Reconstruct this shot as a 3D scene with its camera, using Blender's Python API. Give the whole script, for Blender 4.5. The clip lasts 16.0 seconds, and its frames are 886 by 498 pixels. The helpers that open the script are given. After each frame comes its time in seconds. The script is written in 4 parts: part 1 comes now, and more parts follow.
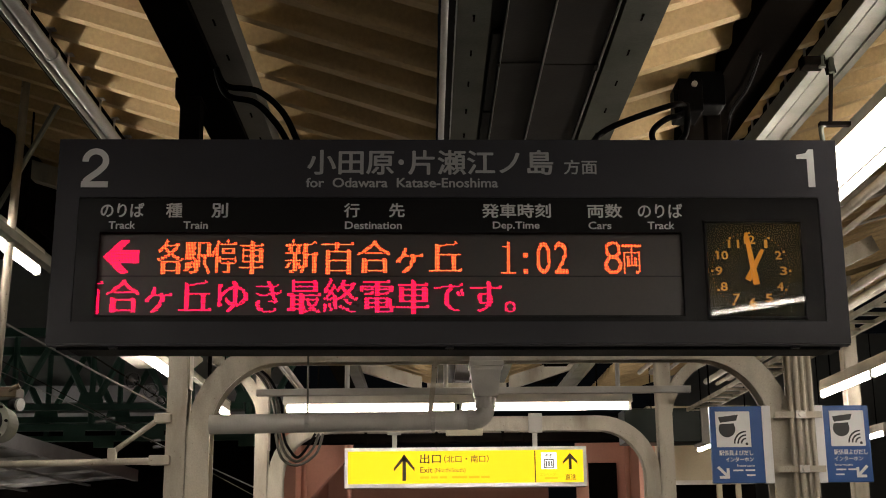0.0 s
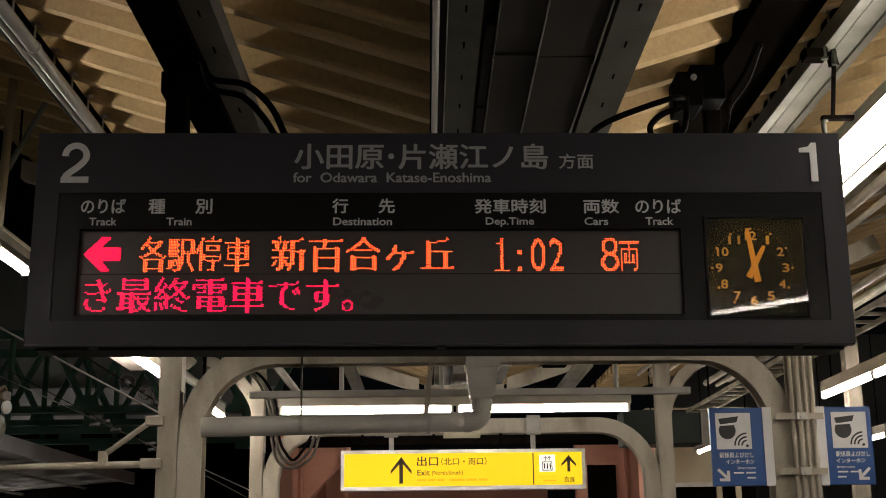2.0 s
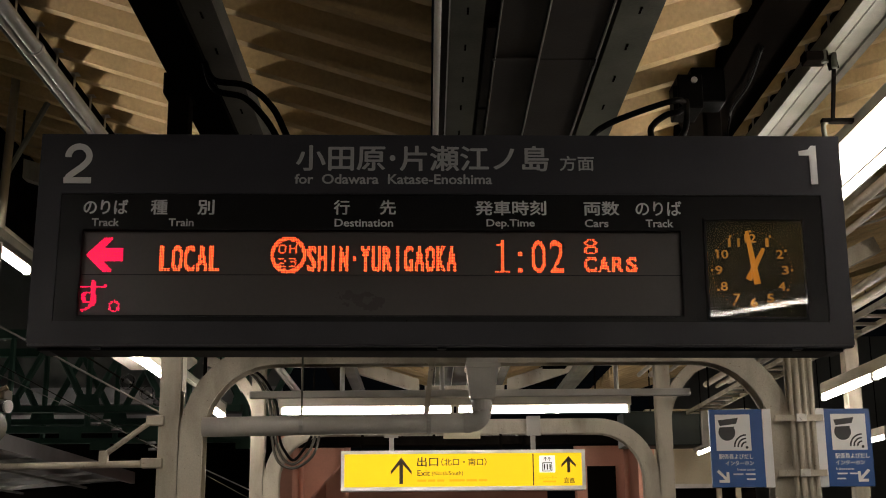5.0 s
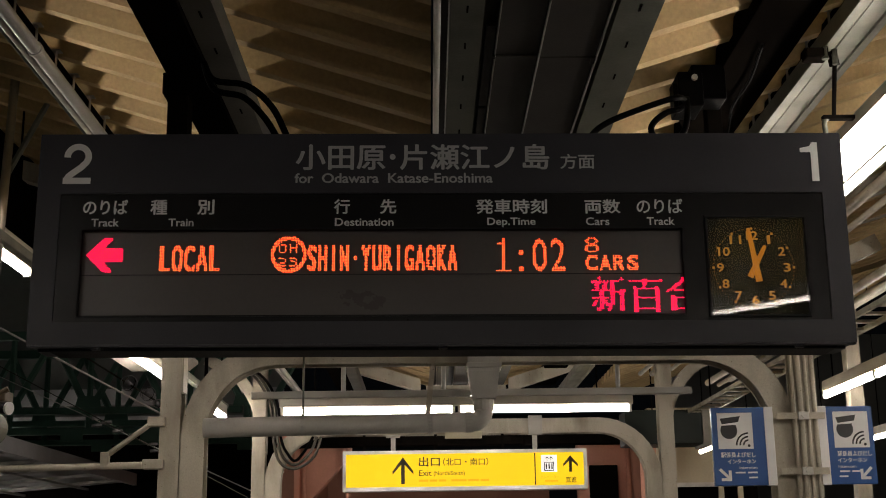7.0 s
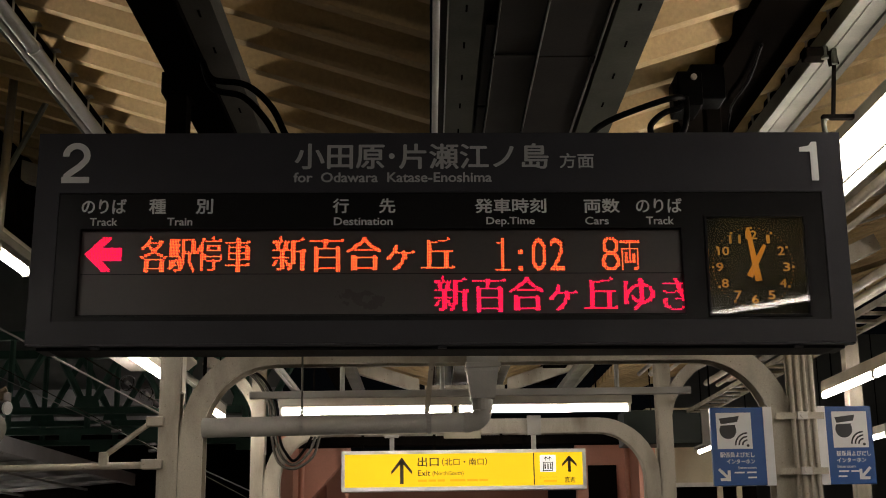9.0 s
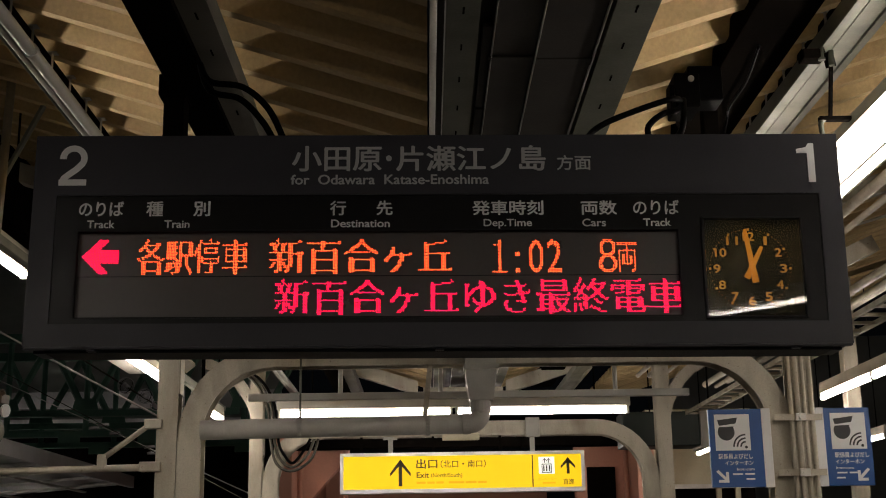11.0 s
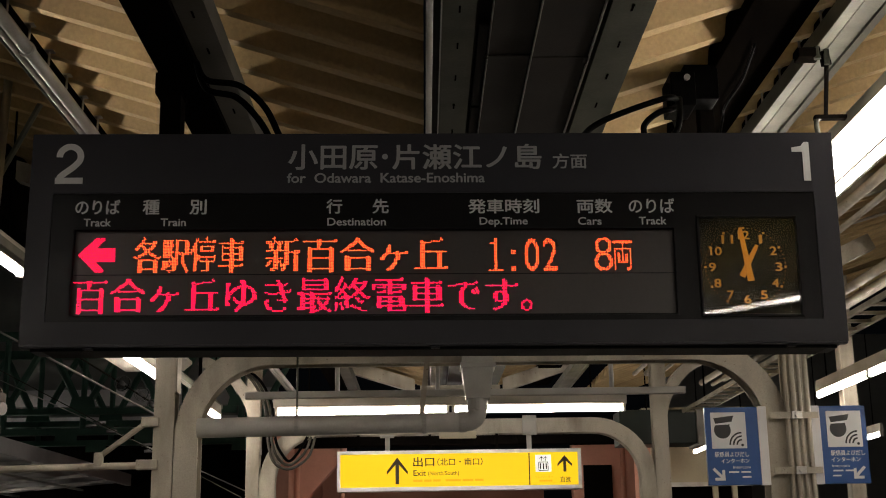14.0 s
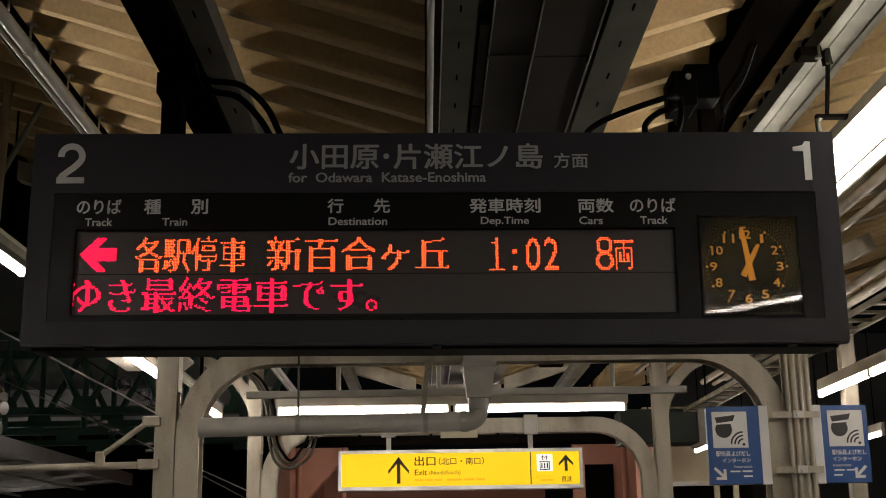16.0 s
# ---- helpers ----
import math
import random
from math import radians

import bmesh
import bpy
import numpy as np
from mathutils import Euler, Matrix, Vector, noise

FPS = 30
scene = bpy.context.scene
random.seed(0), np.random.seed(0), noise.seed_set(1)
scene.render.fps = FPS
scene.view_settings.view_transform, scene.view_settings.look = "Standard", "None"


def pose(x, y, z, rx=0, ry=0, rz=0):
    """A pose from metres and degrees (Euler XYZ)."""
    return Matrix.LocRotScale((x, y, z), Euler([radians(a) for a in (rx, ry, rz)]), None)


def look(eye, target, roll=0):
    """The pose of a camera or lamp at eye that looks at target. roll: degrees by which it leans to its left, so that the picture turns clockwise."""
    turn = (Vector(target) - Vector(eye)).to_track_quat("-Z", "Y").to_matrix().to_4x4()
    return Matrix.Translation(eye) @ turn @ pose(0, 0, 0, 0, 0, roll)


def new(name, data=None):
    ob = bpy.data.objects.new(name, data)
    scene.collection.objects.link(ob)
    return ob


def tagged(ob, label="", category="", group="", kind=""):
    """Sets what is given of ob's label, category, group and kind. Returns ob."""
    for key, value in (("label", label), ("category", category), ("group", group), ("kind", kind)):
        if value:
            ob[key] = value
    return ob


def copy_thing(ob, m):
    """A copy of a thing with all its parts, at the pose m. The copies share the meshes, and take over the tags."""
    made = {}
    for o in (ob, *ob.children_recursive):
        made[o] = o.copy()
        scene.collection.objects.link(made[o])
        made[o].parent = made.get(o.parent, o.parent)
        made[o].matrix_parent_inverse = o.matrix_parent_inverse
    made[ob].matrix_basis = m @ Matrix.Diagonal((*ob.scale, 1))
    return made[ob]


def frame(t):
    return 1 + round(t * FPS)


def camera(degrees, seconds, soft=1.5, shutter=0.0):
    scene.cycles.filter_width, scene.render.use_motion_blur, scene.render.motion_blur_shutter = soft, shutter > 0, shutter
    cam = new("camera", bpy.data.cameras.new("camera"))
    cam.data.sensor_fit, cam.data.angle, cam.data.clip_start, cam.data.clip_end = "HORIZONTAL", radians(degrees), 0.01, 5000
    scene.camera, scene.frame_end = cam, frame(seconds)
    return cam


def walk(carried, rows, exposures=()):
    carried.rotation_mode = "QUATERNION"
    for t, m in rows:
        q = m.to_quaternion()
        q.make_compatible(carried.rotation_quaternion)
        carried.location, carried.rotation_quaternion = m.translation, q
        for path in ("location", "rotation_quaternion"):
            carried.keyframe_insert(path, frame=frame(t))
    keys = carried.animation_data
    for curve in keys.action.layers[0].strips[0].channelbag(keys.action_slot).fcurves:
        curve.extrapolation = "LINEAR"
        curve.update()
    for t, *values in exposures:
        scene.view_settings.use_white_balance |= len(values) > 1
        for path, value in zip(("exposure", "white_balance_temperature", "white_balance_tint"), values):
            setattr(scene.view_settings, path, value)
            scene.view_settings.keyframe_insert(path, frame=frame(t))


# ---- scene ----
cam = camera(38.8, 16.0, soft=1.0)
EXPOSURES = [(0, 1.14), (1.05, 1.14), (1.4, 0.88), (3.5, 0.84), (7.5, 0.74), (16, 0.72)]
PATH = [
    (0, (-0.063, -3.395, 1.631), (-0.036, -1.452, 2.107), -0.6),
    (0.5, (-0.046, -3.29, 1.643), (-0.02, -1.349, 2.124), -0.6),
    (1, (-0.045, -3.281, 1.643), (-0.016, -1.34, 2.124), -0.7),
    (1.5, (-0.041, -3.286, 1.643), (-0.012, -1.345, 2.122), -0.7),
    (2, (-0.04, -3.286, 1.643), (-0.012, -1.344, 2.122), -0.7),
    (2.5, (-0.041, -3.285, 1.641), (-0.013, -1.344, 2.123), -0.7),
    (3, (-0.043, -3.291, 1.642), (-0.015, -1.35, 2.124), -0.7),
    (3.5, (-0.038, -3.299, 1.64), (-0.011, -1.358, 2.124), -0.5),
    (4, (-0.04, -3.301, 1.643), (-0.013, -1.361, 2.125), -0.5),
    (6.5, (-0.041, -3.298, 1.641), (-0.015, -1.356, 2.12), -0.7),
    (7, (-0.041, -3.291, 1.641), (-0.015, -1.349, 2.121), -0.8),
    (7.5, (-0.041, -3.289, 1.641), (-0.015, -1.348, 2.12), -0.8),
    (8, (-0.041, -3.289, 1.64), (-0.015, -1.348, 2.12), -0.8),
    (8.5, (-0.039, -3.288, 1.641), (-0.013, -1.347, 2.12), -0.8),
    (9, (-0.042, -3.286, 1.64), (-0.014, -1.345, 2.12), -0.8),
    (11.5, (-0.037, -3.288, 1.64), (-0.007, -1.348, 2.123), -0.9),
    (12, (-0.037, -3.289, 1.641), (-0.006, -1.348, 2.122), -0.9),
    (12.5, (-0.038, -3.286, 1.638), (-0.005, -1.345, 2.12), -0.9),
    (13, (-0.038, -3.285, 1.639), (-0.004, -1.343, 2.12), -0.9),
    (13.5, (-0.037, -3.29, 1.638), (-0.003, -1.348, 2.118), -0.9),
    (14, (-0.034, -3.293, 1.639), (0.0, -1.352, 2.119), -0.9),
    (14.5, (-0.035, -3.294, 1.64), (-0.001, -1.352, 2.119), -0.9),
    (15, (-0.033, -3.292, 1.64), (0.0, -1.351, 2.119), -0.9),
    (15.5, (-0.031, -3.291, 1.639), (0.001, -1.35, 2.118), -0.9),
    (16, (-0.034, -3.294, 1.639), (-0.002, -1.353, 2.118), -0.9),
]
walk(cam, [(t, look(eye, target, roll)) for t, eye, target, roll in PATH], EXPOSURES)

# ---- world and exposure: a night sky, the light comes from the platform's lamps
world = bpy.data.worlds.new("night")
scene.world = world
world.use_nodes = True
world.node_tree.nodes["Background"].inputs["Color"].default_value = (0.008, 0.009, 0.011, 1)
world.node_tree.nodes["Background"].inputs["Strength"].default_value = 0.08


# ---- materials
def material(name, color, rough=0.6, metal=0.0, dirt=0.25, grain=0.1, scale=3.0, bump=0.15, dirt_color=None, streak=(1, 1, 1), gloss=0.5, chips=0.0):
    """Paint, metal or stone with stains at a large scale and grain at a small one."""
    m = bpy.data.materials.new(name)
    m.use_nodes = True
    nt = m.node_tree
    bsdf = nt.nodes["Principled BSDF"]
    coord = nt.nodes.new("ShaderNodeTexCoord")
    stretch = nt.nodes.new("ShaderNodeMapping")
    stretch.inputs["Scale"].default_value = streak
    nt.links.new(coord.outputs["Object"], stretch.inputs["Vector"])
    big = nt.nodes.new("ShaderNodeTexNoise")
    big.inputs["Scale"].default_value, big.inputs["Detail"].default_value = scale, 6
    fine = nt.nodes.new("ShaderNodeTexNoise")
    fine.inputs["Scale"].default_value, fine.inputs["Detail"].default_value = scale * 28, 4
    nt.links.new(stretch.outputs["Vector"], big.inputs["Vector"])
    nt.links.new(coord.outputs["Object"], fine.inputs["Vector"])
    ramp = nt.nodes.new("ShaderNodeValToRGB")
    ramp.color_ramp.elements[0].position, ramp.color_ramp.elements[1].position = 0.42, 0.72
    ramp.color_ramp.elements[0].color, ramp.color_ramp.elements[1].color = (0, 0, 0, 1), (dirt, dirt, dirt, 1)
    nt.links.new(big.outputs["Fac"], ramp.inputs["Fac"])
    mix = nt.nodes.new("ShaderNodeMixRGB")
    mix.inputs["Color1"].default_value = (*color, 1)
    mix.inputs["Color2"].default_value = (*(dirt_color or tuple(c * 0.35 for c in color)), 1)
    nt.links.new(ramp.outputs["Color"], mix.inputs["Fac"])
    grained = nt.nodes.new("ShaderNodeMixRGB")
    grained.blend_type = "OVERLAY"
    grained.inputs["Fac"].default_value = grain
    nt.links.new(mix.outputs["Color"], grained.inputs["Color1"])
    nt.links.new(fine.outputs["Fac"], grained.inputs["Color2"])
    surface = grained
    if chips:
        spots = nt.nodes.new("ShaderNodeTexNoise")
        spots.inputs["Scale"].default_value, spots.inputs["Detail"].default_value = 55, 4
        nt.links.new(coord.outputs["Object"], spots.inputs["Vector"])
        cut = nt.nodes.new("ShaderNodeValToRGB")
        cut.color_ramp.elements[0].position, cut.color_ramp.elements[1].position = 0.67, 0.74
        cut.color_ramp.elements[1].color = (chips, chips, chips, 1)
        nt.links.new(spots.outputs["Fac"], cut.inputs["Fac"])
        surface = nt.nodes.new("ShaderNodeMixRGB")
        surface.inputs["Color2"].default_value = (0.10, 0.055, 0.03, 1)
        nt.links.new(cut.outputs["Color"], surface.inputs["Fac"])
        nt.links.new(grained.outputs["Color"], surface.inputs["Color1"])
    nt.links.new(surface.outputs["Color"], bsdf.inputs["Base Color"])
    bsdf.inputs["Metallic"].default_value = metal
    bsdf.inputs["Specular IOR Level"].default_value = gloss
    wear = nt.nodes.new("ShaderNodeMapRange")
    wear.inputs["To Min"].default_value, wear.inputs["To Max"].default_value = max(rough - 0.12, 0.03), min(rough + 0.15, 1)
    nt.links.new(big.outputs["Fac"], wear.inputs["Value"])
    nt.links.new(wear.outputs["Result"], bsdf.inputs["Roughness"])
    relief = nt.nodes.new("ShaderNodeBump")
    relief.inputs["Strength"].default_value, relief.inputs["Distance"].default_value = bump, 0.004
    nt.links.new(fine.outputs["Fac"], relief.inputs["Height"])
    nt.links.new(relief.outputs["Normal"], bsdf.inputs["Normal"])
    return m


def glow(name, color, strength, base=None):
    m = bpy.data.materials.new(name)
    m.use_nodes = True
    bsdf = m.node_tree.nodes["Principled BSDF"]
    bsdf.inputs["Base Color"].default_value = (*(base or color), 1)
    bsdf.inputs["Roughness"].default_value = 0.45
    bsdf.inputs["Specular IOR Level"].default_value = 0.12
    bsdf.inputs["Emission Color"].default_value = (*color, 1)
    bsdf.inputs["Emission Strength"].default_value = strength
    return m


CREAM = material("cream_paint", (0.47, 0.43, 0.345), 0.5, dirt=0.85, grain=0.22, scale=5, dirt_color=(0.17, 0.14, 0.10), streak=(1, 1, 0.3), chips=0.8)
GREY_PIPE = material("grey_pvc", (0.43, 0.415, 0.375), 0.45, dirt=0.4, scale=4, dirt_color=(0.16, 0.14, 0.12))
STEEL = material("galvanised_steel", (0.50, 0.49, 0.46), 0.38, 0.75, dirt=0.5, grain=0.2, scale=6, streak=(1, 0.3, 1))
SLOTTED_LIGHT = material("grey_buff_paint", (0.052, 0.047, 0.034), 0.6, dirt=0.5, grain=0.2, scale=4)
RAIL = material("weathered_rail_paint", (0.20, 0.20, 0.16), 0.55, dirt=0.5, grain=0.2, scale=5)
# darkened base holds the shade on the channels beside the gutter
SLOTTED = material("grey_green_paint", (0.055, 0.057, 0.042), 0.6, dirt=0.5, grain=0.2, scale=4, gloss=0.2)
# near-black paint; also stands for unlit darkness in openings and below walls
DARK = material("dark_paint_and_shade", (0.004, 0.0034, 0.003), 0.55, dirt=0.4, scale=3, dirt_color=(0.009, 0.007, 0.005), gloss=0.0)
# near-black base: the roof valley's shade is put into the colour
GUTTER = material("shaded_gutter_sheet", (0.020, 0.017, 0.014), 0.6, 0.0, dirt=0.5, grain=0.15, scale=3, gloss=0.12)
ROOF = material("ochre_roof_sheet", (0.52, 0.385, 0.19), 0.8, dirt=0.5, grain=0.25, scale=2.2, dirt_color=(0.25, 0.18, 0.10), streak=(0.4, 1.5, 1))
HOUSING = material("charcoal_housing", (0.029, 0.029, 0.036), 0.36, dirt=0.25, grain=0.1, scale=5, bump=0.05, gloss=0.22)
FASCIA = material("black_fascia", (0.0025, 0.0025, 0.003), 0.30, dirt=0.2, scale=6, bump=0.03, gloss=0.13)
BLACK = material("black_plastic", (0.004, 0.004, 0.0045), 0.5, scale=6, gloss=0.15)
LED_BOARD = material("smoked_led_window", (0.058, 0.050, 0.046), 0.30, dirt=0.05, scale=4, bump=0.02, gloss=0.35)
TITLE_LETTER = material("mid_grey_lettering", (0.38, 0.38, 0.38), 0.6, dirt=0.12, scale=9, bump=0.02)
LETTER = material("pale_grey_lettering", (0.72, 0.72, 0.71), 0.6, dirt=0.12, scale=9, bump=0.02)
CABLE = material("black_cable", (0.0016, 0.0015, 0.0014), 0.5, scale=8, gloss=0.02)
LAMP_BODY = material("white_lamp_housing", (0.60, 0.57, 0.50), 0.45, dirt=0.4, scale=4)
CONCRETE = material("platform_concrete", (0.15, 0.145, 0.135), 0.85, dirt=0.5, grain=0.4, scale=1.5)
BALLAST = material("dark_ballast", (0.06, 0.055, 0.05), 0.95, dirt=0.5, grain=0.6, scale=2, bump=0.6)
GREEN = material("green_truss_paint", (0.06, 0.14, 0.10), 0.55, dirt=0.5, scale=2)
DARK_GREEN = material("dark_green_cabinet_paint", (0.012, 0.024, 0.018), 0.45, dirt=0.3, scale=4)
SALMON = material("salmon_wall_paint", (0.56, 0.27, 0.19), 0.7, dirt=0.35, scale=1.5, dirt_color=(0.25, 0.12, 0.09))
WALL_CREAM = material("pale_yellow_wall_panel", (0.52, 0.48, 0.34), 0.65, dirt=0.3, scale=1.5)
FAR_GREY = material("far_grey_sheet", (0.55, 0.55, 0.56), 0.7, dirt=0.5, scale=1)
FAR_DARK = material("grey_backdrop_paint", (0.24, 0.25, 0.235), 0.9, dirt=0.4, scale=0.3)
BLUE = material("blue_enamel", (0.018, 0.085, 0.30), 0.35, dirt=0.2, scale=6, bump=0.03)
WHITE = material("white_enamel", (0.80, 0.80, 0.80), 0.4, dirt=0.15, scale=6, bump=0.03)
INK = material("black_ink", (0.012, 0.012, 0.014), 0.4, scale=8, bump=0.0)
BROWN_INK = material("dark_brown_ink", (0.05, 0.03, 0.008), 0.5, scale=8, bump=0.0)
ALUMINIUM = material("aluminium_frame", (0.62, 0.61, 0.58), 0.35, 0.5, dirt=0.3, scale=6)
CERAMIC = material("grey_insulator", (0.30, 0.30, 0.30), 0.2, scale=5)
CLOCK_FACE = material("smoked_clock_face", (0.008, 0.007, 0.0015), 0.4, dirt=0.2, scale=5, bump=0.0, gloss=0.05)
BRASS = glow("amber_lit_numerals", (0.40, 0.17, 0.018), 0.13)
HAND = glow("amber_lit_hands", (0.44, 0.16, 0.009), 0.17)
TUBE = glow("fluorescent_tube", (1.0, 0.895, 0.79), 30.0)
DIFFUSER = glow("lit_diffuser", (1.0, 0.895, 0.78), 14.5)
LED_RED = glow("red_led", (1.0, 0.003, 0.040), 4.1)
LED_ORANGE = glow("orange_led", (1.0, 0.076, 0.017), 4.1)
YELLOW = glow("yellow_lit_panel", (1.0, 0.67, 0.008), 0.46, (0.75, 0.50, 0.02))
FAINT = glow("ochre_print", (0.70, 0.45, 0.01), 0.36)
ICON_WHITE = glow("white_lit_panel", (1.0, 0.98, 0.92), 0.42)
GLASS = bpy.data.materials.new("clock_glass")
GLASS.use_nodes = True
_glass = GLASS.node_tree.nodes["Principled BSDF"]
_glass.inputs["Base Color"].default_value = (1, 1, 1, 1)
_glass.inputs["Roughness"].default_value = 0.02
_glass.inputs["IOR"].default_value = 1.33
_glass.inputs["Transmission Weight"].default_value = 1.0


# ---- builders
def part(name, bm, mat, parent=None, label="", smooth=False):
    me = bpy.data.meshes.new(name)
    bmesh.ops.recalc_face_normals(bm, faces=bm.faces)
    if smooth:
        for face in bm.faces:
            face.smooth = True
    bm.to_mesh(me)
    bm.free()
    me.materials.append(mat)
    ob = new(name, me)
    ob.parent = parent
    if label:
        ob["label"] = label
    return ob


def thing(name, label, category, group="", at=(0, 0, 0)):
    ob = new(name)
    ob.location = at
    ob.empty_display_size = 0.1
    return tagged(ob, label, category, group)


def setting(ob, label, category):
    return tagged(ob, label, category, kind="structure")


def add_box(bm, x0, x1, y0, y1, z0, z1, bevel=0.0):
    made = bmesh.ops.create_cube(bm, size=1.0)
    bmesh.ops.scale(bm, vec=(x1 - x0, y1 - y0, z1 - z0), verts=made["verts"])
    bmesh.ops.translate(bm, vec=((x0 + x1) / 2, (y0 + y1) / 2, (z0 + z1) / 2), verts=made["verts"])
    if bevel:
        edges = list({e for v in made["verts"] for e in v.link_edges})
        bmesh.ops.bevel(bm, geom=edges, offset=bevel, segments=2, affect="EDGES", profile=0.5)


def box(x0, x1, y0, y1, z0, z1, bevel=0.0):
    bm = bmesh.new()
    add_box(bm, x0, x1, y0, y1, z0, z1, bevel)
    return bm


def add_prism(bm, outline, a, b, axis="y"):
    """Extrudes an outline from a to b along an axis; the outline lies in the other two."""
    def put(p, d):
        return {"y": (p[0], d, p[1]), "x": (d, p[0], p[1]), "z": (p[0], p[1], d)}[axis]
    low = [bm.verts.new(put(p, a)) for p in outline]
    high = [bm.verts.new(put(p, b)) for p in outline]
    bm.faces.new(low)
    bm.faces.new(high[::-1])
    for i in range(len(outline)):
        j = (i + 1) % len(outline)
        bm.faces.new((low[i], high[i], high[j], low[j]))


def prism(outline, a, b, axis="y"):
    bm = bmesh.new()
    add_prism(bm, outline, a, b, axis)
    return bm


def add_sweep(bm, points, profile, up=(0, 1, 0)):
    """Carries a closed profile (side, up) along points, capped at both ends."""
    points = [Vector(p) for p in points]
    rings = []
    for i, p in enumerate(points):
        along = (points[min(i + 1, len(points) - 1)] - points[max(i - 1, 0)]).normalized()
        top = Vector(up)
        if abs(along.dot(top)) > 0.98:
            top = Vector((1, 0, 0))
        side = along.cross(top).normalized()
        top = side.cross(along).normalized()
        rings.append([bm.verts.new(p + side * a + top * b) for a, b in profile])
    n = len(profile)
    for r, s in zip(rings, rings[1:]):
        for i in range(n):
            bm.faces.new((r[i], r[(i + 1) % n], s[(i + 1) % n], s[i]))
    bm.faces.new(rings[0])
    bm.faces.new(rings[-1][::-1])


def round_profile(r, n=12):
    return [(r * math.cos(2 * math.pi * i / n), r * math.sin(2 * math.pi * i / n)) for i in range(n)]


def rod(points, r, n=12):
    bm = bmesh.new()
    add_sweep(bm, points, round_profile(r, n))
    return bm


def curve_points(points, steps=8):
    """A smooth line through points."""
    pts = [Vector(p) for p in points]
    out = []
    for i in range(len(pts) - 1):
        p0, p1, p2, p3 = pts[max(i - 1, 0)], pts[i], pts[i + 1], pts[min(i + 2, len(pts) - 1)]
        for k in range(steps):
            t = k / steps
            out.append(0.5 * (2 * p1 + (p2 - p0) * t + (2 * p0 - 5 * p1 + 4 * p2 - p3) * t * t + (3 * p1 - p0 - 3 * p2 + p3) * t ** 3))
    return out + [pts[-1]]


def text_mesh(body, bold=0.0, extrude=0.0):
    """The built-in font's outlines as a mesh, one em high."""
    data = bpy.data.curves.new("writing", "FONT")
    data.body, data.offset, data.extrude, data.resolution_u = body, bold, extrude, 4
    ob = new("writing", data)
    me = bpy.data.meshes.new_from_object(ob)
    bpy.data.objects.remove(ob)
    bpy.data.curves.remove(data)
    return me


ADVANCE = {}


def advance(ch):
    """How far the built-in font moves on after a character, in ems."""
    if ch not in ADVANCE:
        ends = []
        for body in (ch + "|", "|"):
            me = text_mesh(body)
            ends.append(max(v.co.x for v in me.vertices))
            bpy.data.meshes.remove(me)
        ADVANCE[ch] = ends[0] - ends[1]
    return ADVANCE[ch]


def writing(name, body, x0, x1, z0, z1, y, mat, parent, bold=0.02, label=""):
    """Raised lettering on a face that looks towards -y, one mesh a character, fitted to a width and a height."""
    laid, pen = [], 0.0
    for ch in body:
        if ch != " ":
            me = text_mesh(ch, 0.0, 0.01)
            co = np.empty(len(me.vertices) * 3)
            me.vertices.foreach_get("co", co)
            co = co.reshape(-1, 3)
            faces = [tuple(f.vertices) for f in me.polygons]
            bpy.data.meshes.remove(me)
            laid.append((co + (pen, 0, 0), faces))
        pen += advance(ch)
    both = np.concatenate([co for co, _ in laid])
    lo, hi = both.min(0), both.max(0)
    size = (z1 - z0) / (hi[1] - lo[1])
    wide = (x1 - x0) / (hi[0] - lo[0])
    for co, faces in laid:
        verts, polys = [], []
        for k, (du, dv) in enumerate(((0, 0), (bold, 0), (-bold, 0), (0, bold * 0.6), (0, -bold * 0.6)) if bold else ((0, 0),)):
            base = len(verts)
            out = np.empty_like(co)
            out[:, 0] = x0 + (co[:, 0] - lo[0] + du) * wide
            out[:, 2] = z0 + (co[:, 1] - lo[1] + dv) * size
            out[:, 1] = y - (co[:, 2] - lo[2]) / 0.02 * (0.0012 + 0.00025 * k)
            verts += out.tolist()
            polys += [tuple(base + i for i in f) for f in faces]
        mesh = bpy.data.meshes.new(name)
        mesh.from_pydata(verts, [], polys)
        mesh.materials.append(mat)
        ob = new(name, mesh)
        ob.parent = parent
        if label:
            ob["label"] = label


# ---- platform, tracks and distance
AXIS = 0.33
setting(part("ground", box(-300, 300, -300, 300, -1.4, -1.2), BALLAST), "dark gravel track bed beside the platform", "ground")
setting(part("platform_floor", box(AXIS - 3.6, AXIS + 3.6, -30, 60, -1.2, 0.0), CONCRETE), "grey concrete island platform floor", "floor")


# ---- roof: folded sheets that fall from both sides to a middle gutter
SLOPE = 0.318
GUTTER_L, GUTTER_R, ROOF_Z = -0.02, 0.68, 3.26
PITCH, DEPTH = 0.268, 0.088


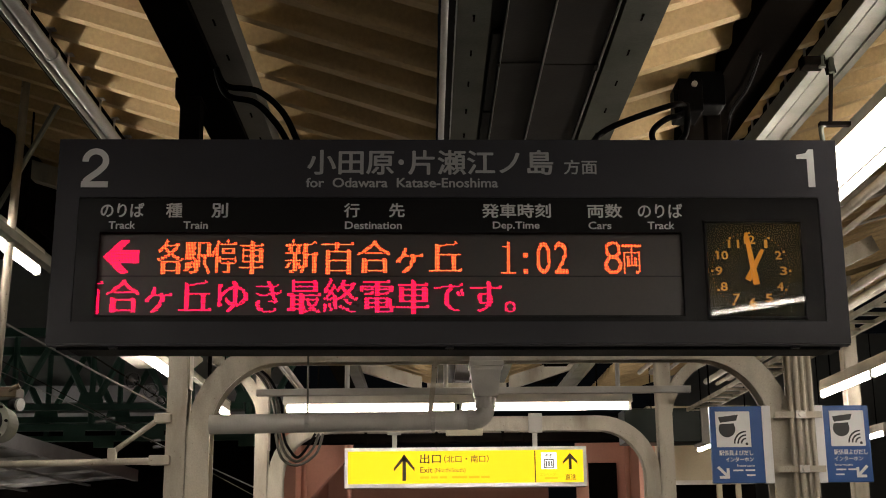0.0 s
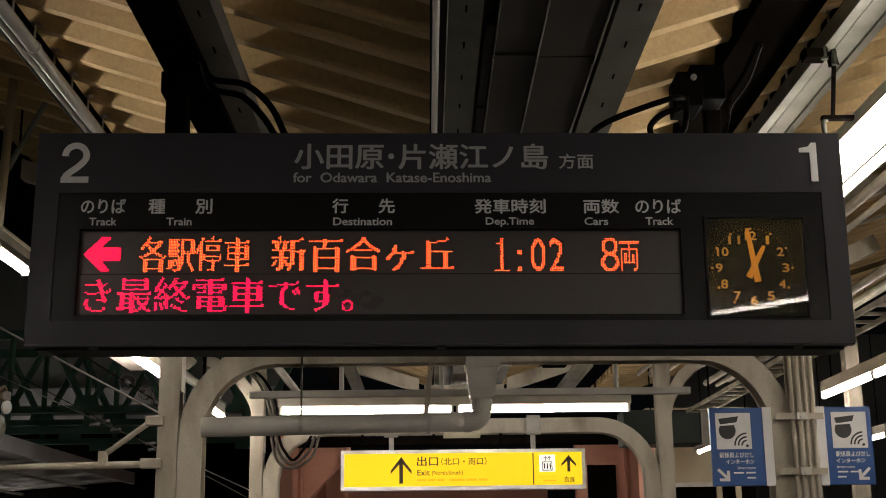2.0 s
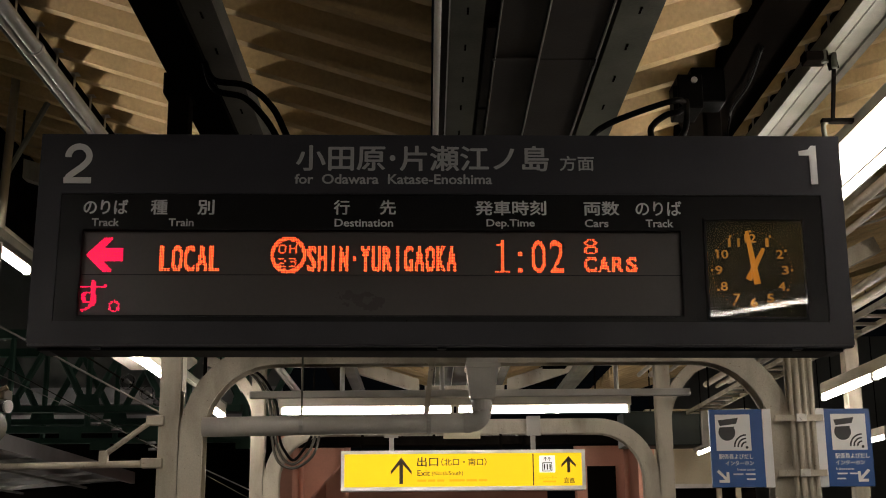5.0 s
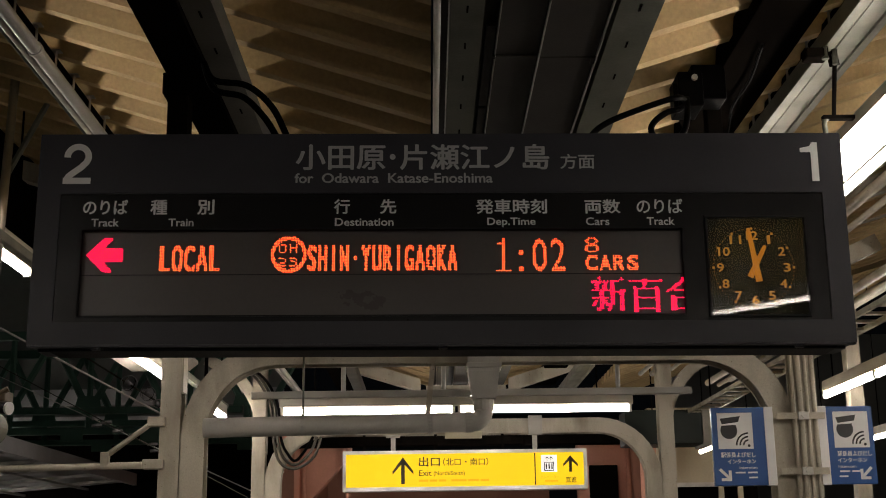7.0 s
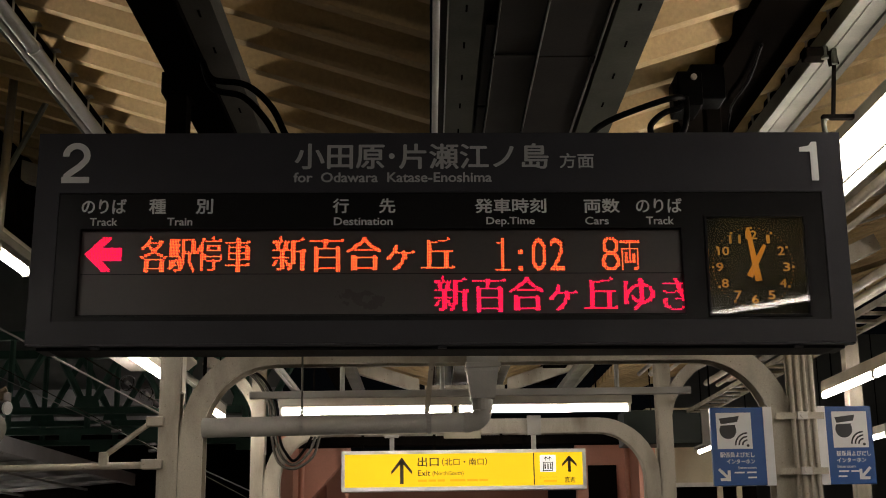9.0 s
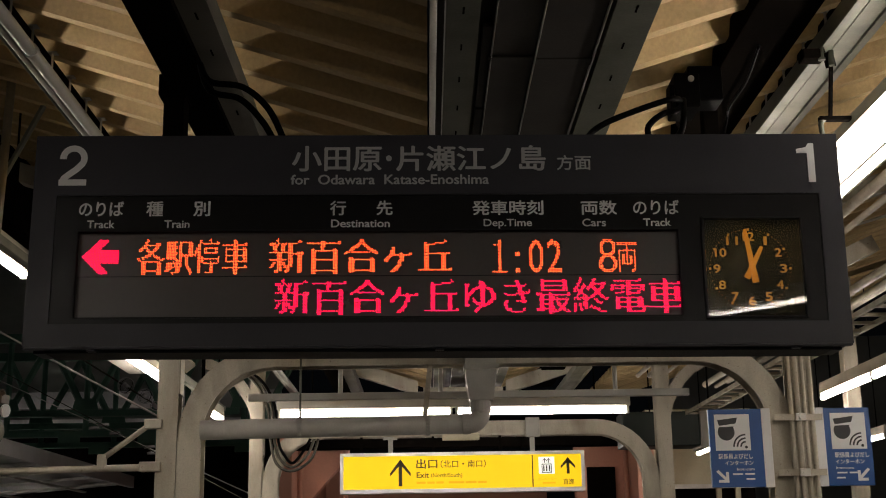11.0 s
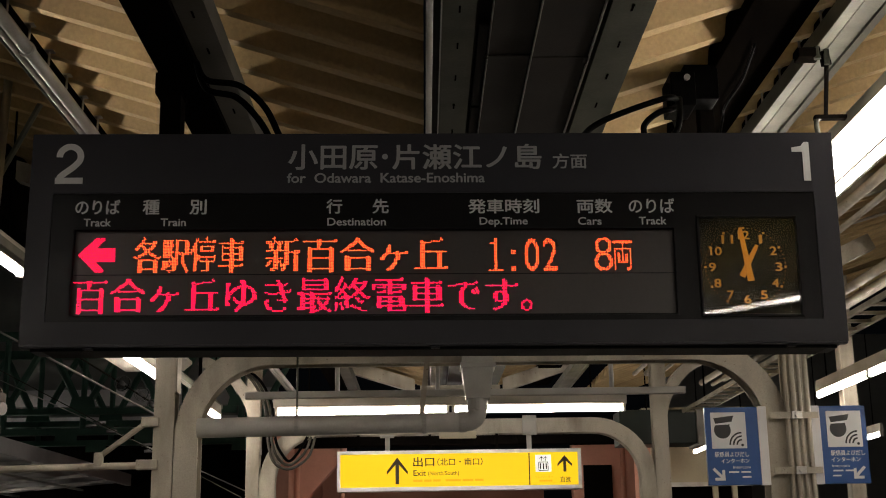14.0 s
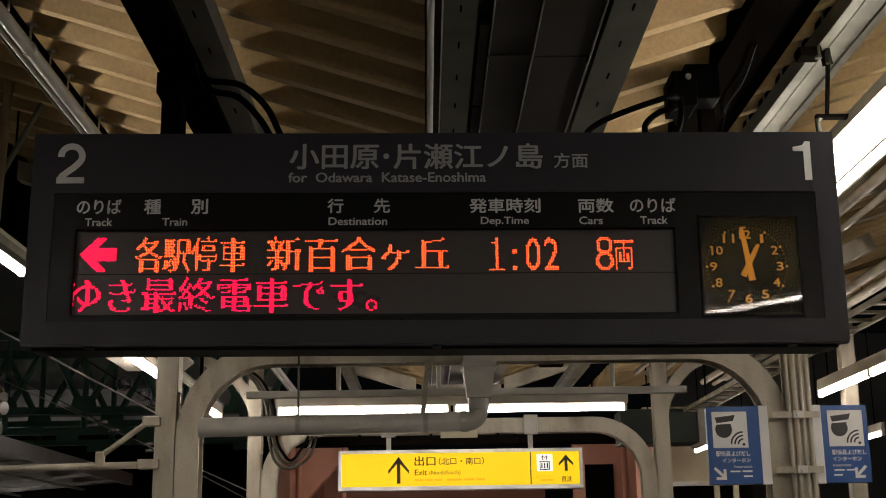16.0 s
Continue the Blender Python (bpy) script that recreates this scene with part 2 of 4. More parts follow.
def roof_side(sign, x_in, x_out, y0, y1):
    bm = bmesh.new()
    rows = []
    n = int((y1 - y0) / PITCH)
    for i in range(n):
        y = y0 + i * PITCH
        for f, d in ((0.0, 0.0), (0.2, 0.0), (0.38, DEPTH), (0.82, DEPTH)):
            rows.append((y + f * PITCH, d))
    verts = []
    for y, d in rows:
        line = []
        for x in (x_in, x_out):
            z = ROOF_Z + abs(x - x_in) * SLOPE + d
            line.append((bm.verts.new((x, y, z)), bm.verts.new((x, y, z + 0.006))))
        verts.append(line)
    for a, b in zip(verts, verts[1:]):
        for k in (0, 1):
            bm.faces.new((a[0][k], a[1][k], b[1][k], b[0][k]))
        for e in (0, 1):
            bm.faces.new((a[e][0], a[e][1], b[e][1], b[e][0]))
    return bm


ROOF_END = 9.25
for side, x_in, x_out in (("left", GUTTER_L, -3.6), ("right", GUTTER_R, 5.4)):
    setting(part("ceiling", roof_side(side, x_in, x_out, -8.96, ROOF_END), ROOF), "ochre folded sheet platform roof with ribs", "roof")

outer = roof_side("right", 2.1, 5.4, ROOF_END + 0.03, 15.0)
bmesh.ops.translate(outer, vec=(0, 0, (2.1 - GUTTER_R) * SLOPE), verts=outer.verts)
setting(part("ceiling", outer, ROOF), "ochre folded sheet roof over the outer platform side", "roof")

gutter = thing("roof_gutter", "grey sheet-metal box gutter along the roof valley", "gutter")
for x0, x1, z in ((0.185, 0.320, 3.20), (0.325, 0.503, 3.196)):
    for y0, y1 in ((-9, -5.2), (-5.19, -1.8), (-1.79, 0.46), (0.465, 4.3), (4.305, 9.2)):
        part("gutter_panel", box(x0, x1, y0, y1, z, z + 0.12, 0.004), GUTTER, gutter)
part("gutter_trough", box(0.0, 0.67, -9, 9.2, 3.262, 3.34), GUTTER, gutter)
for x in (0.3225, 0.507):
    part("seam_strip", box(x - 0.0016, x + 0.0016, -9, 9.2, 3.185, 3.2), STEEL, gutter)
part("seam_strip", box(0.1825, 0.1845, -9, 9.2, 3.192, 3.22), STEEL, gutter)
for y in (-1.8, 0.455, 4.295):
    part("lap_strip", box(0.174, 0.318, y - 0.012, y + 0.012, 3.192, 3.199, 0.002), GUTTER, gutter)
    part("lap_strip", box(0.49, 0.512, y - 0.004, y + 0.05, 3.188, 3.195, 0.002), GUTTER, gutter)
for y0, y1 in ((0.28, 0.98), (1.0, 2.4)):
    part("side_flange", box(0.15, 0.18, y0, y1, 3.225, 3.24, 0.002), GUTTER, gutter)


def slotted_rail(x0, x1, z, mat, label, group="roof rails"):
    rail = thing("roof_rail", label, "roof rail", group)
    bm = bmesh.new()
    add_prism(bm, [(x0, z), (x1, z), (x1, z + 0.08), (x1 - 0.006, z + 0.08), (x1 - 0.006, z + 0.006), (x0 + 0.006, z + 0.006), (x0 + 0.006, z + 0.08), (x0, z + 0.08)], -9, 9.2)
    part("channel", bm, mat, rail)
    for i in range(14):
        y = -1.0 + i * 0.27
        part("bolt", box((x0 + x1) / 2 - 0.003, (x0 + x1) / 2 + 0.003, y, y + 0.045, z - 0.002, z + 0.002), DARK, rail)
    return rail


slotted_rail(0.036, 0.135, 3.20, SLOTTED, "grey-green slotted steel channel under the roof")
slotted_rail(0.528, 0.655, 3.20, SLOTTED, "grey-green slotted steel channel under the roof")
left_rail = slotted_rail(-0.736, -0.646, 3.19, SLOTTED_LIGHT, "grey-green slotted steel channel with bright hook bolts")
for i in range(14):
    y = 0.30 + i * PITCH
    for dx in (0.0, 0.022):
        part("hook_bolt", rod([(-0.758 + dx, y + dx, 3.27), (-0.758 + dx, y + dx, 3.50)], 0.005, 8), STEEL, left_rail)

conduit = thing("conduit", "thin bright steel conduit along the roof gutter", "conduit")
part("pipe", rod([(-0.003, -9, 3.19), (-0.003, 9.2, 3.19)], 0.011), STEEL, conduit, smooth=True)
part("edge_strip", box(0.030, 0.0335, -9, 9.2, 3.195, 3.21), STEEL, conduit)

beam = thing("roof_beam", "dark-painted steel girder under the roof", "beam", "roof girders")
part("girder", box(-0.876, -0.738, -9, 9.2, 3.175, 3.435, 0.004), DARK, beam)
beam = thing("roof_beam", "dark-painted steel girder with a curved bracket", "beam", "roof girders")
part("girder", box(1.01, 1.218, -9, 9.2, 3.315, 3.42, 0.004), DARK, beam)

left_pipe = thing("conduit", "large shiny steel conduit beside a cable rail under the roof", "conduit")
part("pipe", rod([(-1.252, -9, 3.2), (-1.252, 9.2, 3.2)], 0.021, 16), STEEL, left_pipe, smooth=True)
part("side_pipe", rod([(-1.285, -9, 3.195), (-1.285, 9.2, 3.195)], 0.012, 12), STEEL, left_pipe, smooth=True)
part("edge_strip", box(-1.304, -1.299, -9, 9.2, 3.186, 3.212), RAIL, left_pipe)
for y in (-4.2, -2.1, 0.36, 1.32, 3.4, 5.5):
    part("coupling", rod([(-1.252, y, 3.2), (-1.252, y + 0.02, 3.2)], 0.025, 16), STEEL, left_pipe)

# purlins close under the sheets, with a hook bolt at each rib
for x0, x1, z, hook_x in ((-1.69, -1.59, 3.66, -1.58), (1.405, 1.50, 3.455, 1.395)):
    purlin = thing("roof_purlin", "dark steel purlin with bright hook bolts at the ribs", "purlin", "roof purlins")
    part("channel", box(x0, x1, -9, 9.2, z, z + 0.06, 0.003), DARK, purlin)
    for i in range(22):
        y = -0.24 + i * PITCH
        part("hook_bolt", rod([(hook_x, y, z + 0.005), (hook_x, y, z + 0.075)], 0.005, 8), STEEL, purlin)
        part("hook_plate", box(hook_x - 0.02, hook_x + 0.02, y - 0.02, y + 0.02, z + 0.066, z + 0.070), STEEL, purlin)

rail = thing("roof_rail", "pale steel angle rail with lamp hooks", "roof rail", "roof rails")
part("angle", box(1.225, 1.262, -9, 9.2, 3.2, 3.26, 0.003), RAIL, rail)
part("flange", box(1.268, 1.33, -9, 9.2, 3.205, 3.215, 0.002), RAIL, rail)
part("lip", box(1.333, 1.36, -9, 9.2, 3.2, 3.235, 0.002), RAIL, rail)


# ---- steel arch frames
def arch_frame(y, label):
    fr = thing("arch_frame", label, "steel frame", "platform arch frames")
    xl, xr, top, r = -1.386, 2.0, 2.815, 0.48
    pts = [(xl, y, 0.0), (xl, y, 1.2)]
    pts += [(xl + r - r * math.cos(a), y, top - r + r * math.sin(a)) for a in [math.pi / 2 * i / 10 for i in range(11)]]
    pts += [(xr - r + r * math.sin(a), y, top - r + r * math.cos(a)) for a in [math.pi / 2 * i / 10 for i in range(11)]]
    pts += [(xr, y, 1.2), (xr, y, 0.0)]
    bm = bmesh.new()
    w, d, t = 0.066, 0.075, 0.012
    add_sweep(bm, pts, [(-w, -d), (w, -d), (w, -d + t), (0.012, -d + t), (0.012, d - t), (w, d - t), (w, d), (-w, d), (-w, d - t), (-0.012, d - t), (-0.012, -d + t), (-w, -d + t)])
    part("arch", bm, CREAM, fr)
    for x0, x1 in ((-1.574, -1.458), (2.068, 2.198)):
        bm = bmesh.new()
        add_box(bm, x0, x1, y - 0.07, y - 0.056, 0, 3.6)
        add_box(bm, x0, x1, y + 0.056, y + 0.07, 0, 3.6)
        add_box(bm, (x0 + x1) / 2 - 0.01, (x0 + x1) / 2 + 0.01, y - 0.056, y + 0.056, 0, 3.6)
        part("post", bm, CREAM, fr)
    for s, x0 in ((-1, GUTTER_L - 0.05), (1, GUTTER_R + 0.05)):
        end = x0 + s * 3.1
        z0 = ROOF_Z - 0.13
        part("rafter", prism([(x0, z0), (end, z0 + 3.1 * SLOPE), (end, z0 + 3.1 * SLOPE + 0.12), (x0, z0 + 0.12)], y - 0.05, y + 0.05), CREAM, fr)
    for s, x0 in ((-1, -1.56), (1, 2.2)):
        pts = [(x0 - s * 0.06, y, 2.6), (x0 - s * 0.05, y, 2.9), (x0 + s * 0.03, y, 3.12), (x0 + s * 0.2, y, 3.32), (x0 + s * 0.45, y, 3.45)]
        bm = bmesh.new()
        add_sweep(bm, curve_points(pts, 5), [(-0.05, -0.06), (0.05, -0.06), (0.05, 0.06), (-0.05, 0.06)])
        part("haunch", bm, CREAM, fr)
    part("tie", box(-0.02, 0.7, y - 0.04, y + 0.04, 3.1, 3.19), CREAM, fr)
    return fr


frame_one = arch_frame(4.0, "cream-painted rounded steel arch frame carrying pipes and signs")
frame_two = copy_thing(frame_one, pose(-0.04, 4.08, -0.018))
frame_two["label"] = "cream-painted rounded steel arch frame above the exit sign"


# ---- fluorescent lamps
def lamp(name, x, y0, y1, z, width=0.042, tubes=1, label="", drop=0.6, bodies=0.09, tube_r=0.022):
    """A batten along y, open below."""
    lm = thing(name, label, "lamp", "platform lamps")
    part("housing", prism([(x - width / 2, z), (x + width / 2, z), (x + width / 2 - 0.008, z + bodies), (x - width / 2 + 0.008, z + bodies)], y0, y1), LAMP_BODY, lm)
    n = max(1, round((y1 - y0) / (1.22 * tubes)))
    step = (y1 - y0) / n
    for i in range(n):
        for k in range(tubes):
            tx = x + (k - (tubes - 1) / 2) * tube_r * 2.4
            a, b = y0 + i * step + 0.03, y0 + (i + 1) * step - 0.03
            part("tube", rod([(tx, a, z - tube_r - 0.010), (tx, b, z - tube_r - 0.010)], tube_r, 12), TUBE if tubes == 1 else DIFFUSER, lm, smooth=True)
            part("socket", box(tx - 0.018, tx + 0.018, a - 0.02, a, z - 2 * tube_r - 0.012, z), LAMP_BODY, lm)
            part("socket", box(tx - 0.018, tx + 0.018, b, b + 0.02, z - 2 * tube_r - 0.012, z), LAMP_BODY, lm)
    if tubes == 2:
        part("divider", box(x - 0.004, x + 0.004, y0, y1, z - 2 * tube_r - 0.012, z), RAIL, lm)
    for y in (y0 + 0.25, y1 - 0.25):
        part("hanger_rod", rod([(x, y, z + bodies), (x, y, z + bodies + drop)], 0.006, 8), DARK, lm)
    return lm


PALE = "white-housed fluorescent batten, lit, hung from the roof"
# the first two at x 3.2 are out of view, added to brighten signs
for x, y0, y1 in ((-1.87, 4.32, 5.55), (-1.87, 6.85, 8.07), (3.2, -6.5, -4.05), (3.2, 0.9, 3.35), (3.2, 4.5, 6.95), (4.95, 10.4, 12.9)):
    lamp("fluorescent_lamp", x, y0, y1, 2.93, label=PALE, drop=ROOF_Z + SLOPE * (GUTTER_L - x if x < 0 else x - GUTTER_R) - 2.93 - 0.09 + 0.04)
# the first is behind the camera, added for light on the board
for y0, y1 in ((-4.9, -2.45), (0.29, 3.29)):
    lamp("fluorescent_lamp", -2.17, y0, y1, 3.19, 0.075, label=PALE, drop=ROOF_Z + SLOPE * (GUTTER_L + 2.17) - 3.19 - 0.05)
lamp("fluorescent_lamp", 3.02, 8.55, 11.0, 2.815, label=PALE, drop=ROOF_Z + SLOPE * (3.02 - GUTTER_R) - 2.815 - 0.05)
trough = thing("lamp_trough", "long pale steel trough above the outer lamps", "lamp trough")
part("channel", prism([(-2.23, 3.04), (-2.175, 2.99), (-1.76, 2.99), (-1.70, 3.04), (-1.70, 3.06), (-2.23, 3.06)], 3.7, 5.75), LAMP_BODY, trough)
# hidden behind the exit sign; added to brighten the salmon walls
stair_fill = lamp("fluorescent_lamp", 0, -0.95, 0.95, 0, label="white-housed lit batten, hidden fill before the stair enclosure", drop=0.45)
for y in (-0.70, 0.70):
    part("wall_arm", box(-0.62, 0.012, y - 0.012, y + 0.012, 0.50, 0.53, 0.002), DARK, stair_fill)
stair_fill.matrix_basis = pose(0.30, 10.6, 2.50, 0, 0, -90)
TWIN = "white-housed twin fluorescent batten, lit, hung from a rail"
# the second is out of view, added to light the roof ribs
for y0, y1 in ((-0.35, 2.1), (-6.6, -4.15)):
    lamp("fluorescent_lamp", 1.437, y0, y1, 3.0, 0.15, 2, TWIN, drop=0.475, bodies=0.05, tube_r=0.037)

cross = lamp("fluorescent_lamp", 0, -1.25, 1.25, 0, label="white-housed fluorescent batten lying across the platform, lit", drop=0.5)
cross.matrix_basis = pose(0.158, 5.62, 2.70, 0, 0, -90)

# the next lamp across the platform, this side of the board; the clock's glass reflects it
back = lamp("fluorescent_lamp", 0, -1.25, 1.25, 0, tube_r=0.013, label="white-housed fluorescent batten lying across the platform, lit", drop=0.5)
back.matrix_basis = pose(2.68, -4.6, 3.305, 9.0, 0, -90)
# unseen batten behind the camera, added to light the board's front evenly
rear_fill = lamp("fluorescent_lamp", 0, -1.25, 1.25, 0, label="white-housed fluorescent batten lying across the platform, lit", drop=0.62)
rear_fill.matrix_basis = pose(-0.55, -7.6, 2.78, 0, 0, -90)


# ---- departure board
def plate_with_hole(x0, x1, z0, z1, hx0, hx1, hz0, hz1, y0, y1):
    bm = bmesh.new()
    rings = []
    for y in (y0, y1):
        outer = [bm.verts.new((x, y, z)) for x, z in ((x0, z0), (x1, z0), (x1, z1), (x0, z1))]
        inner = [bm.verts.new((x, y, z)) for x, z in ((hx0, hz0), (hx1, hz0), (hx1, hz1), (hx0, hz1))]
        for i in range(4):
            j = (i + 1) % 4
            bm.faces.new((outer[i], outer[j], inner[j], inner[i]))
        rings.append((outer, inner))
    for k in (0, 1):
        for i in range(4):
            j = (i + 1) % 4
            bm.faces.new((rings[0][k][i], rings[0][k][j], rings[1][k][j], rings[1][k][i]))
    return bm


board = thing("departure_board", "charcoal hanging departure board with lit red and orange characters", "departure board", at=(0, 0, 2.197))
board.matrix_basis = pose(0, 0, 2.197, 0, 0.45, 0)
part("front_frame", plate_with_hole(-1.1, 1.1, 0, 0.585, -1.036, 1.039, 0.061, 0.415, 0, 0.03), HOUSING, board)
part("body", box(-1.1, 1.1, 0.03, 0.17, 0.0, 0.585, 0.004), HOUSING, board)
part("fascia", plate_with_hole(-1.036, 1.039, 0.061, 0.415, -0.972, 0.649, 0.079, 0.314, 0.004, 0.014), FASCIA, board)
part("led_window", box(-1.03, 0.76, 0.024, 0.0295, 0.065, 0.33), LED_BOARD, board)
part("window_trim", plate_with_hole(-0.976, 0.653, 0.075, 0.318, -0.972, 0.649, 0.079, 0.314, 0.0025, 0.014), BLACK, board)
part("row_seam", box(-0.972, 0.649, 0.0232, 0.0245, 0.1925, 0.1945), BLACK, board)
part("bottom_tray", box(-1.05, 1.055, 0.03, 0.15, -0.012, -0.001, 0.003), BLACK, board)
part("tray_cap", box(1.056, 1.085, 0.05, 0.14, -0.010, -0.001, 0.002), HOUSING, board)
part("tray_cap", box(-1.085, -1.052, 0.05, 0.14, -0.010, -0.001, 0.002), HOUSING, board)
part("lip", box(-1.098, 1.098, 0.001, 0.028, -0.005, -0.0005), HOUSING, board)
for x in (-0.92, 0.0, 0.95):
    part("latch", box(x - 0.012, x + 0.012, 0.006, 0.026, -0.012, -0.0055, 0.002), HOUSING, board)
for body, x0, x1, z0, z1, bold in (
        ("小田原", -0.399, -0.157, 0.482, 0.553, 0.02), ("片瀬江ノ島", -0.114, 0.293, 0.482, 0.553, 0.02), ("方面", 0.325, 0.418, 0.483, 0.525, 0.012),
        ("for  Odawara  Katase-Enoshima", -0.402, 0.137, 0.444, 0.471, 0.02),
        ("のりば", -0.973, -0.854, 0.358, 0.398, 0.02), ("Track", -0.949, -0.876, 0.324, 0.345, 0.015),
        ("種", -0.791, -0.747, 0.357, 0.398, 0.02), ("別", -0.664, -0.620, 0.357, 0.398, 0.02), ("Train", -0.741, -0.674, 0.324, 0.345, 0.015),
        ("行", -0.294, -0.252, 0.358, 0.398, 0.02), ("先", -0.168, -0.126, 0.358, 0.398, 0.02), ("Destination", -0.291, -0.133, 0.324, 0.345, 0.015),
        ("発車時刻", 0.092, 0.284, 0.357, 0.397, 0.02), ("Dep.Time", 0.122, 0.252, 0.319, 0.345, 0.015),
        ("両数", 0.388, 0.484, 0.357, 0.396, 0.02), ("Cars", 0.390, 0.453, 0.324, 0.345, 0.015),
        ("のりば", 0.530, 0.654, 0.357, 0.397, 0.015), ("Track", 0.556, 0.630, 0.324, 0.345, 0.015)):
    writing("lettering", body, x0, x1, z0, z1, 0.0 if z0 > 0.42 else 0.004, TITLE_LETTER if z0 > 0.42 else LETTER, board, bold)
part("lettering", rod([(-0.1355, 0.001, 0.518), (-0.1355, -0.0016, 0.518)], 0.008, 16), TITLE_LETTER, board)

part("lettering", prism([(1.0145, 0.446), (1.034, 0.446), (1.034, 0.557), (1.020, 0.557), (1.012, 0.546), (0.986, 0.541), (0.986, 0.529), (1.0145, 0.529)], -0.0016, 0.001), LETTER, board)


def figure_two(x0, z0, w, h, t):
    """A grotesque figure two: a bowl, a slanting neck and a flat foot."""
    rr = w / 2 - t / 2
    cx, cz = x0 + w / 2, z0 + h - rr - t / 2
    mid = [(cx + rr * math.cos(a), cz + rr * 0.98 * math.sin(a)) for a in [math.pi * (1.02 - 1.22 * i / 18) for i in range(19)]]
    mid += [(x0 + w * 0.62, z0 + h * 0.40), (x0 + w * 0.33, z0 + h * 0.26), (x0 + t * 0.75, z0 + t * 1.15), (x0 + t * 0.55, z0 + t * 0.5)]
    left, right = [], []
    for i, p in enumerate(mid):
        a, b = Vector(mid[max(i - 1, 0)]), Vector(mid[min(i + 1, len(mid) - 1)])
        n = (b - a).normalized()
        left.append((p[0] - n.y * t / 2, p[1] + n.x * t / 2))
        right.append((p[0] + n.y * t / 2, p[1] - n.x * t / 2))
    bm = bmesh.new()
    for i in range(len(mid) - 1):
        add_prism(bm, [left[i], left[i + 1], right[i + 1], right[i]], -0.0016, 0.001)
    add_prism(bm, [(x0, z0), (x0 + w, z0), (x0 + w, z0 + t * 0.98), (x0, z0 + t * 0.98)], -0.0020, 0.001)
    return bm


part("lettering", figure_two(-1.033, 0.443, 0.075, 0.115, 0.0175), LETTER, board)

# clock in the board
CX, CZ = 0.843, 0.209
clock = part("clock", box(0.716, 0.981, 0.006, 0.0135, 0.073, 0.343), BLACK, board, "square smoked clock with amber numerals")
part("clock_face", box(0.719, 0.978, 0.0035, 0.0058, 0.076, 0.340), CLOCK_FACE, clock)
for n in range(1, 13):
    a = radians(30 * n)
    x, z = CX - 0.005 + 0.090 * math.sin(a), CZ - 0.005 + 0.089 * math.cos(a)
    w = 0.0175 if n < 10 else 0.030
    if n == 1:
        w = 0.0065
    writing("numeral", str(n), x - w / 2, x + w / 2, z - 0.0115, z + 0.0115, 0.0032, BRASS, clock, 0.015)
for n in range(60):
    a = radians(6 * n)
    r = 0.0030 if n % 5 == 0 else 0.0009
    x, z = CX - 0.005 + 0.1085 * math.sin(a), CZ - 0.005 + 0.1085 * math.cos(a)
    part("minute_mark", box(x - r, x + r, 0.0022, 0.0034, z - r, z + r), BRASS, clock)


def clock_hand(name, degrees, length, tail, width, y):
    a = radians(degrees)
    along, side = Vector((math.sin(a), 0, math.cos(a))), Vector((math.cos(a), 0, -math.sin(a)))
    outline = []
    for d, w in ((-tail, width * 0.62), (length * 0.8, width * 0.42), (length, width * 0.3)):
        outline.append((d, w))
    pts = [along * d + side * w for d, w in outline] + [along * d - side * w for d, w in outline[::-1]]
    part(name, prism([(CX + p.x, CZ + p.z) for p in pts], y, y + 0.0012), HAND, clock)


clock_hand("hour_hand", 27.5, 0.062, 0.036, 0.0135, -0.0012)
clock_hand("minute_hand", -8.5, 0.1045, 0.045, 0.0145, -0.0030)
part("hub", rod([(CX, -0.0048, CZ), (CX, 0.002, CZ)], 0.005, 12), HAND, clock)
pane = part("glass", box(0.717, 0.980, -0.0105, -0.0075, 0.074, 0.342), GLASS, clock)
pane.visible_shadow = False
part("bezel", plate_with_hole(0.712, 0.985, 0.069, 0.347, 0.717, 0.980, 0.074, 0.342, -0.006, 0.0035), BLACK, clock)

# lit characters of the board, one dot per diode
from mathutils.bvhtree import BVHTree
DOT = 0.00418


def diodes(inside, wide, high):
    """Dots of a grid where inside(u, v) holds, u and v from 0 to 1."""
    return {(i, j) for i in range(wide) for j in range(high) if inside((i + 0.5) / wide, (j + 0.5) / high)}


def brushed(grid, wide, high):
    """Turns even strokes into thin level strokes and thick upright ones, with a small serif at the end of a level stroke."""
    out, thin, runs = set(), set(), {}
    for i in range(-2, wide + 2):
        runs[i], j = [], 0
        while j < high:
            k = j
            while (i, k) in grid:
                k += 1
            if k > j:
                runs[i].append((j, k))
            j = k + 1
    for i in range(wide):
        for j, k in runs[i]:
            middle = (j + k - 1) // 2
            level = k - j <= 3 and any(b - a <= 3 and abs(a + b - j - k) <= 1 for n in (i - 2, i + 2) for a, b in runs[n])
            if level:
                out.add((i, middle))
                thin.add((i, middle))
            else:
                out.update((i, m) for m in range(j, k))
                if k - j >= 6 and (i + 1, middle) not in grid and i + 1 < wide:
                    out.update((i + 1, m) for m in range(j, k - 1))
    for i, j in thin:
        run = all((i - d, j) in thin for d in range(1, 5))
        if run and (i + 1, j) not in out and (i + 1, j + 1) not in out and (i + 1, j - 1) not in out and j + 1 < high:
            out.update({(i, j + 1), (i - 1, j + 1)})
    return out


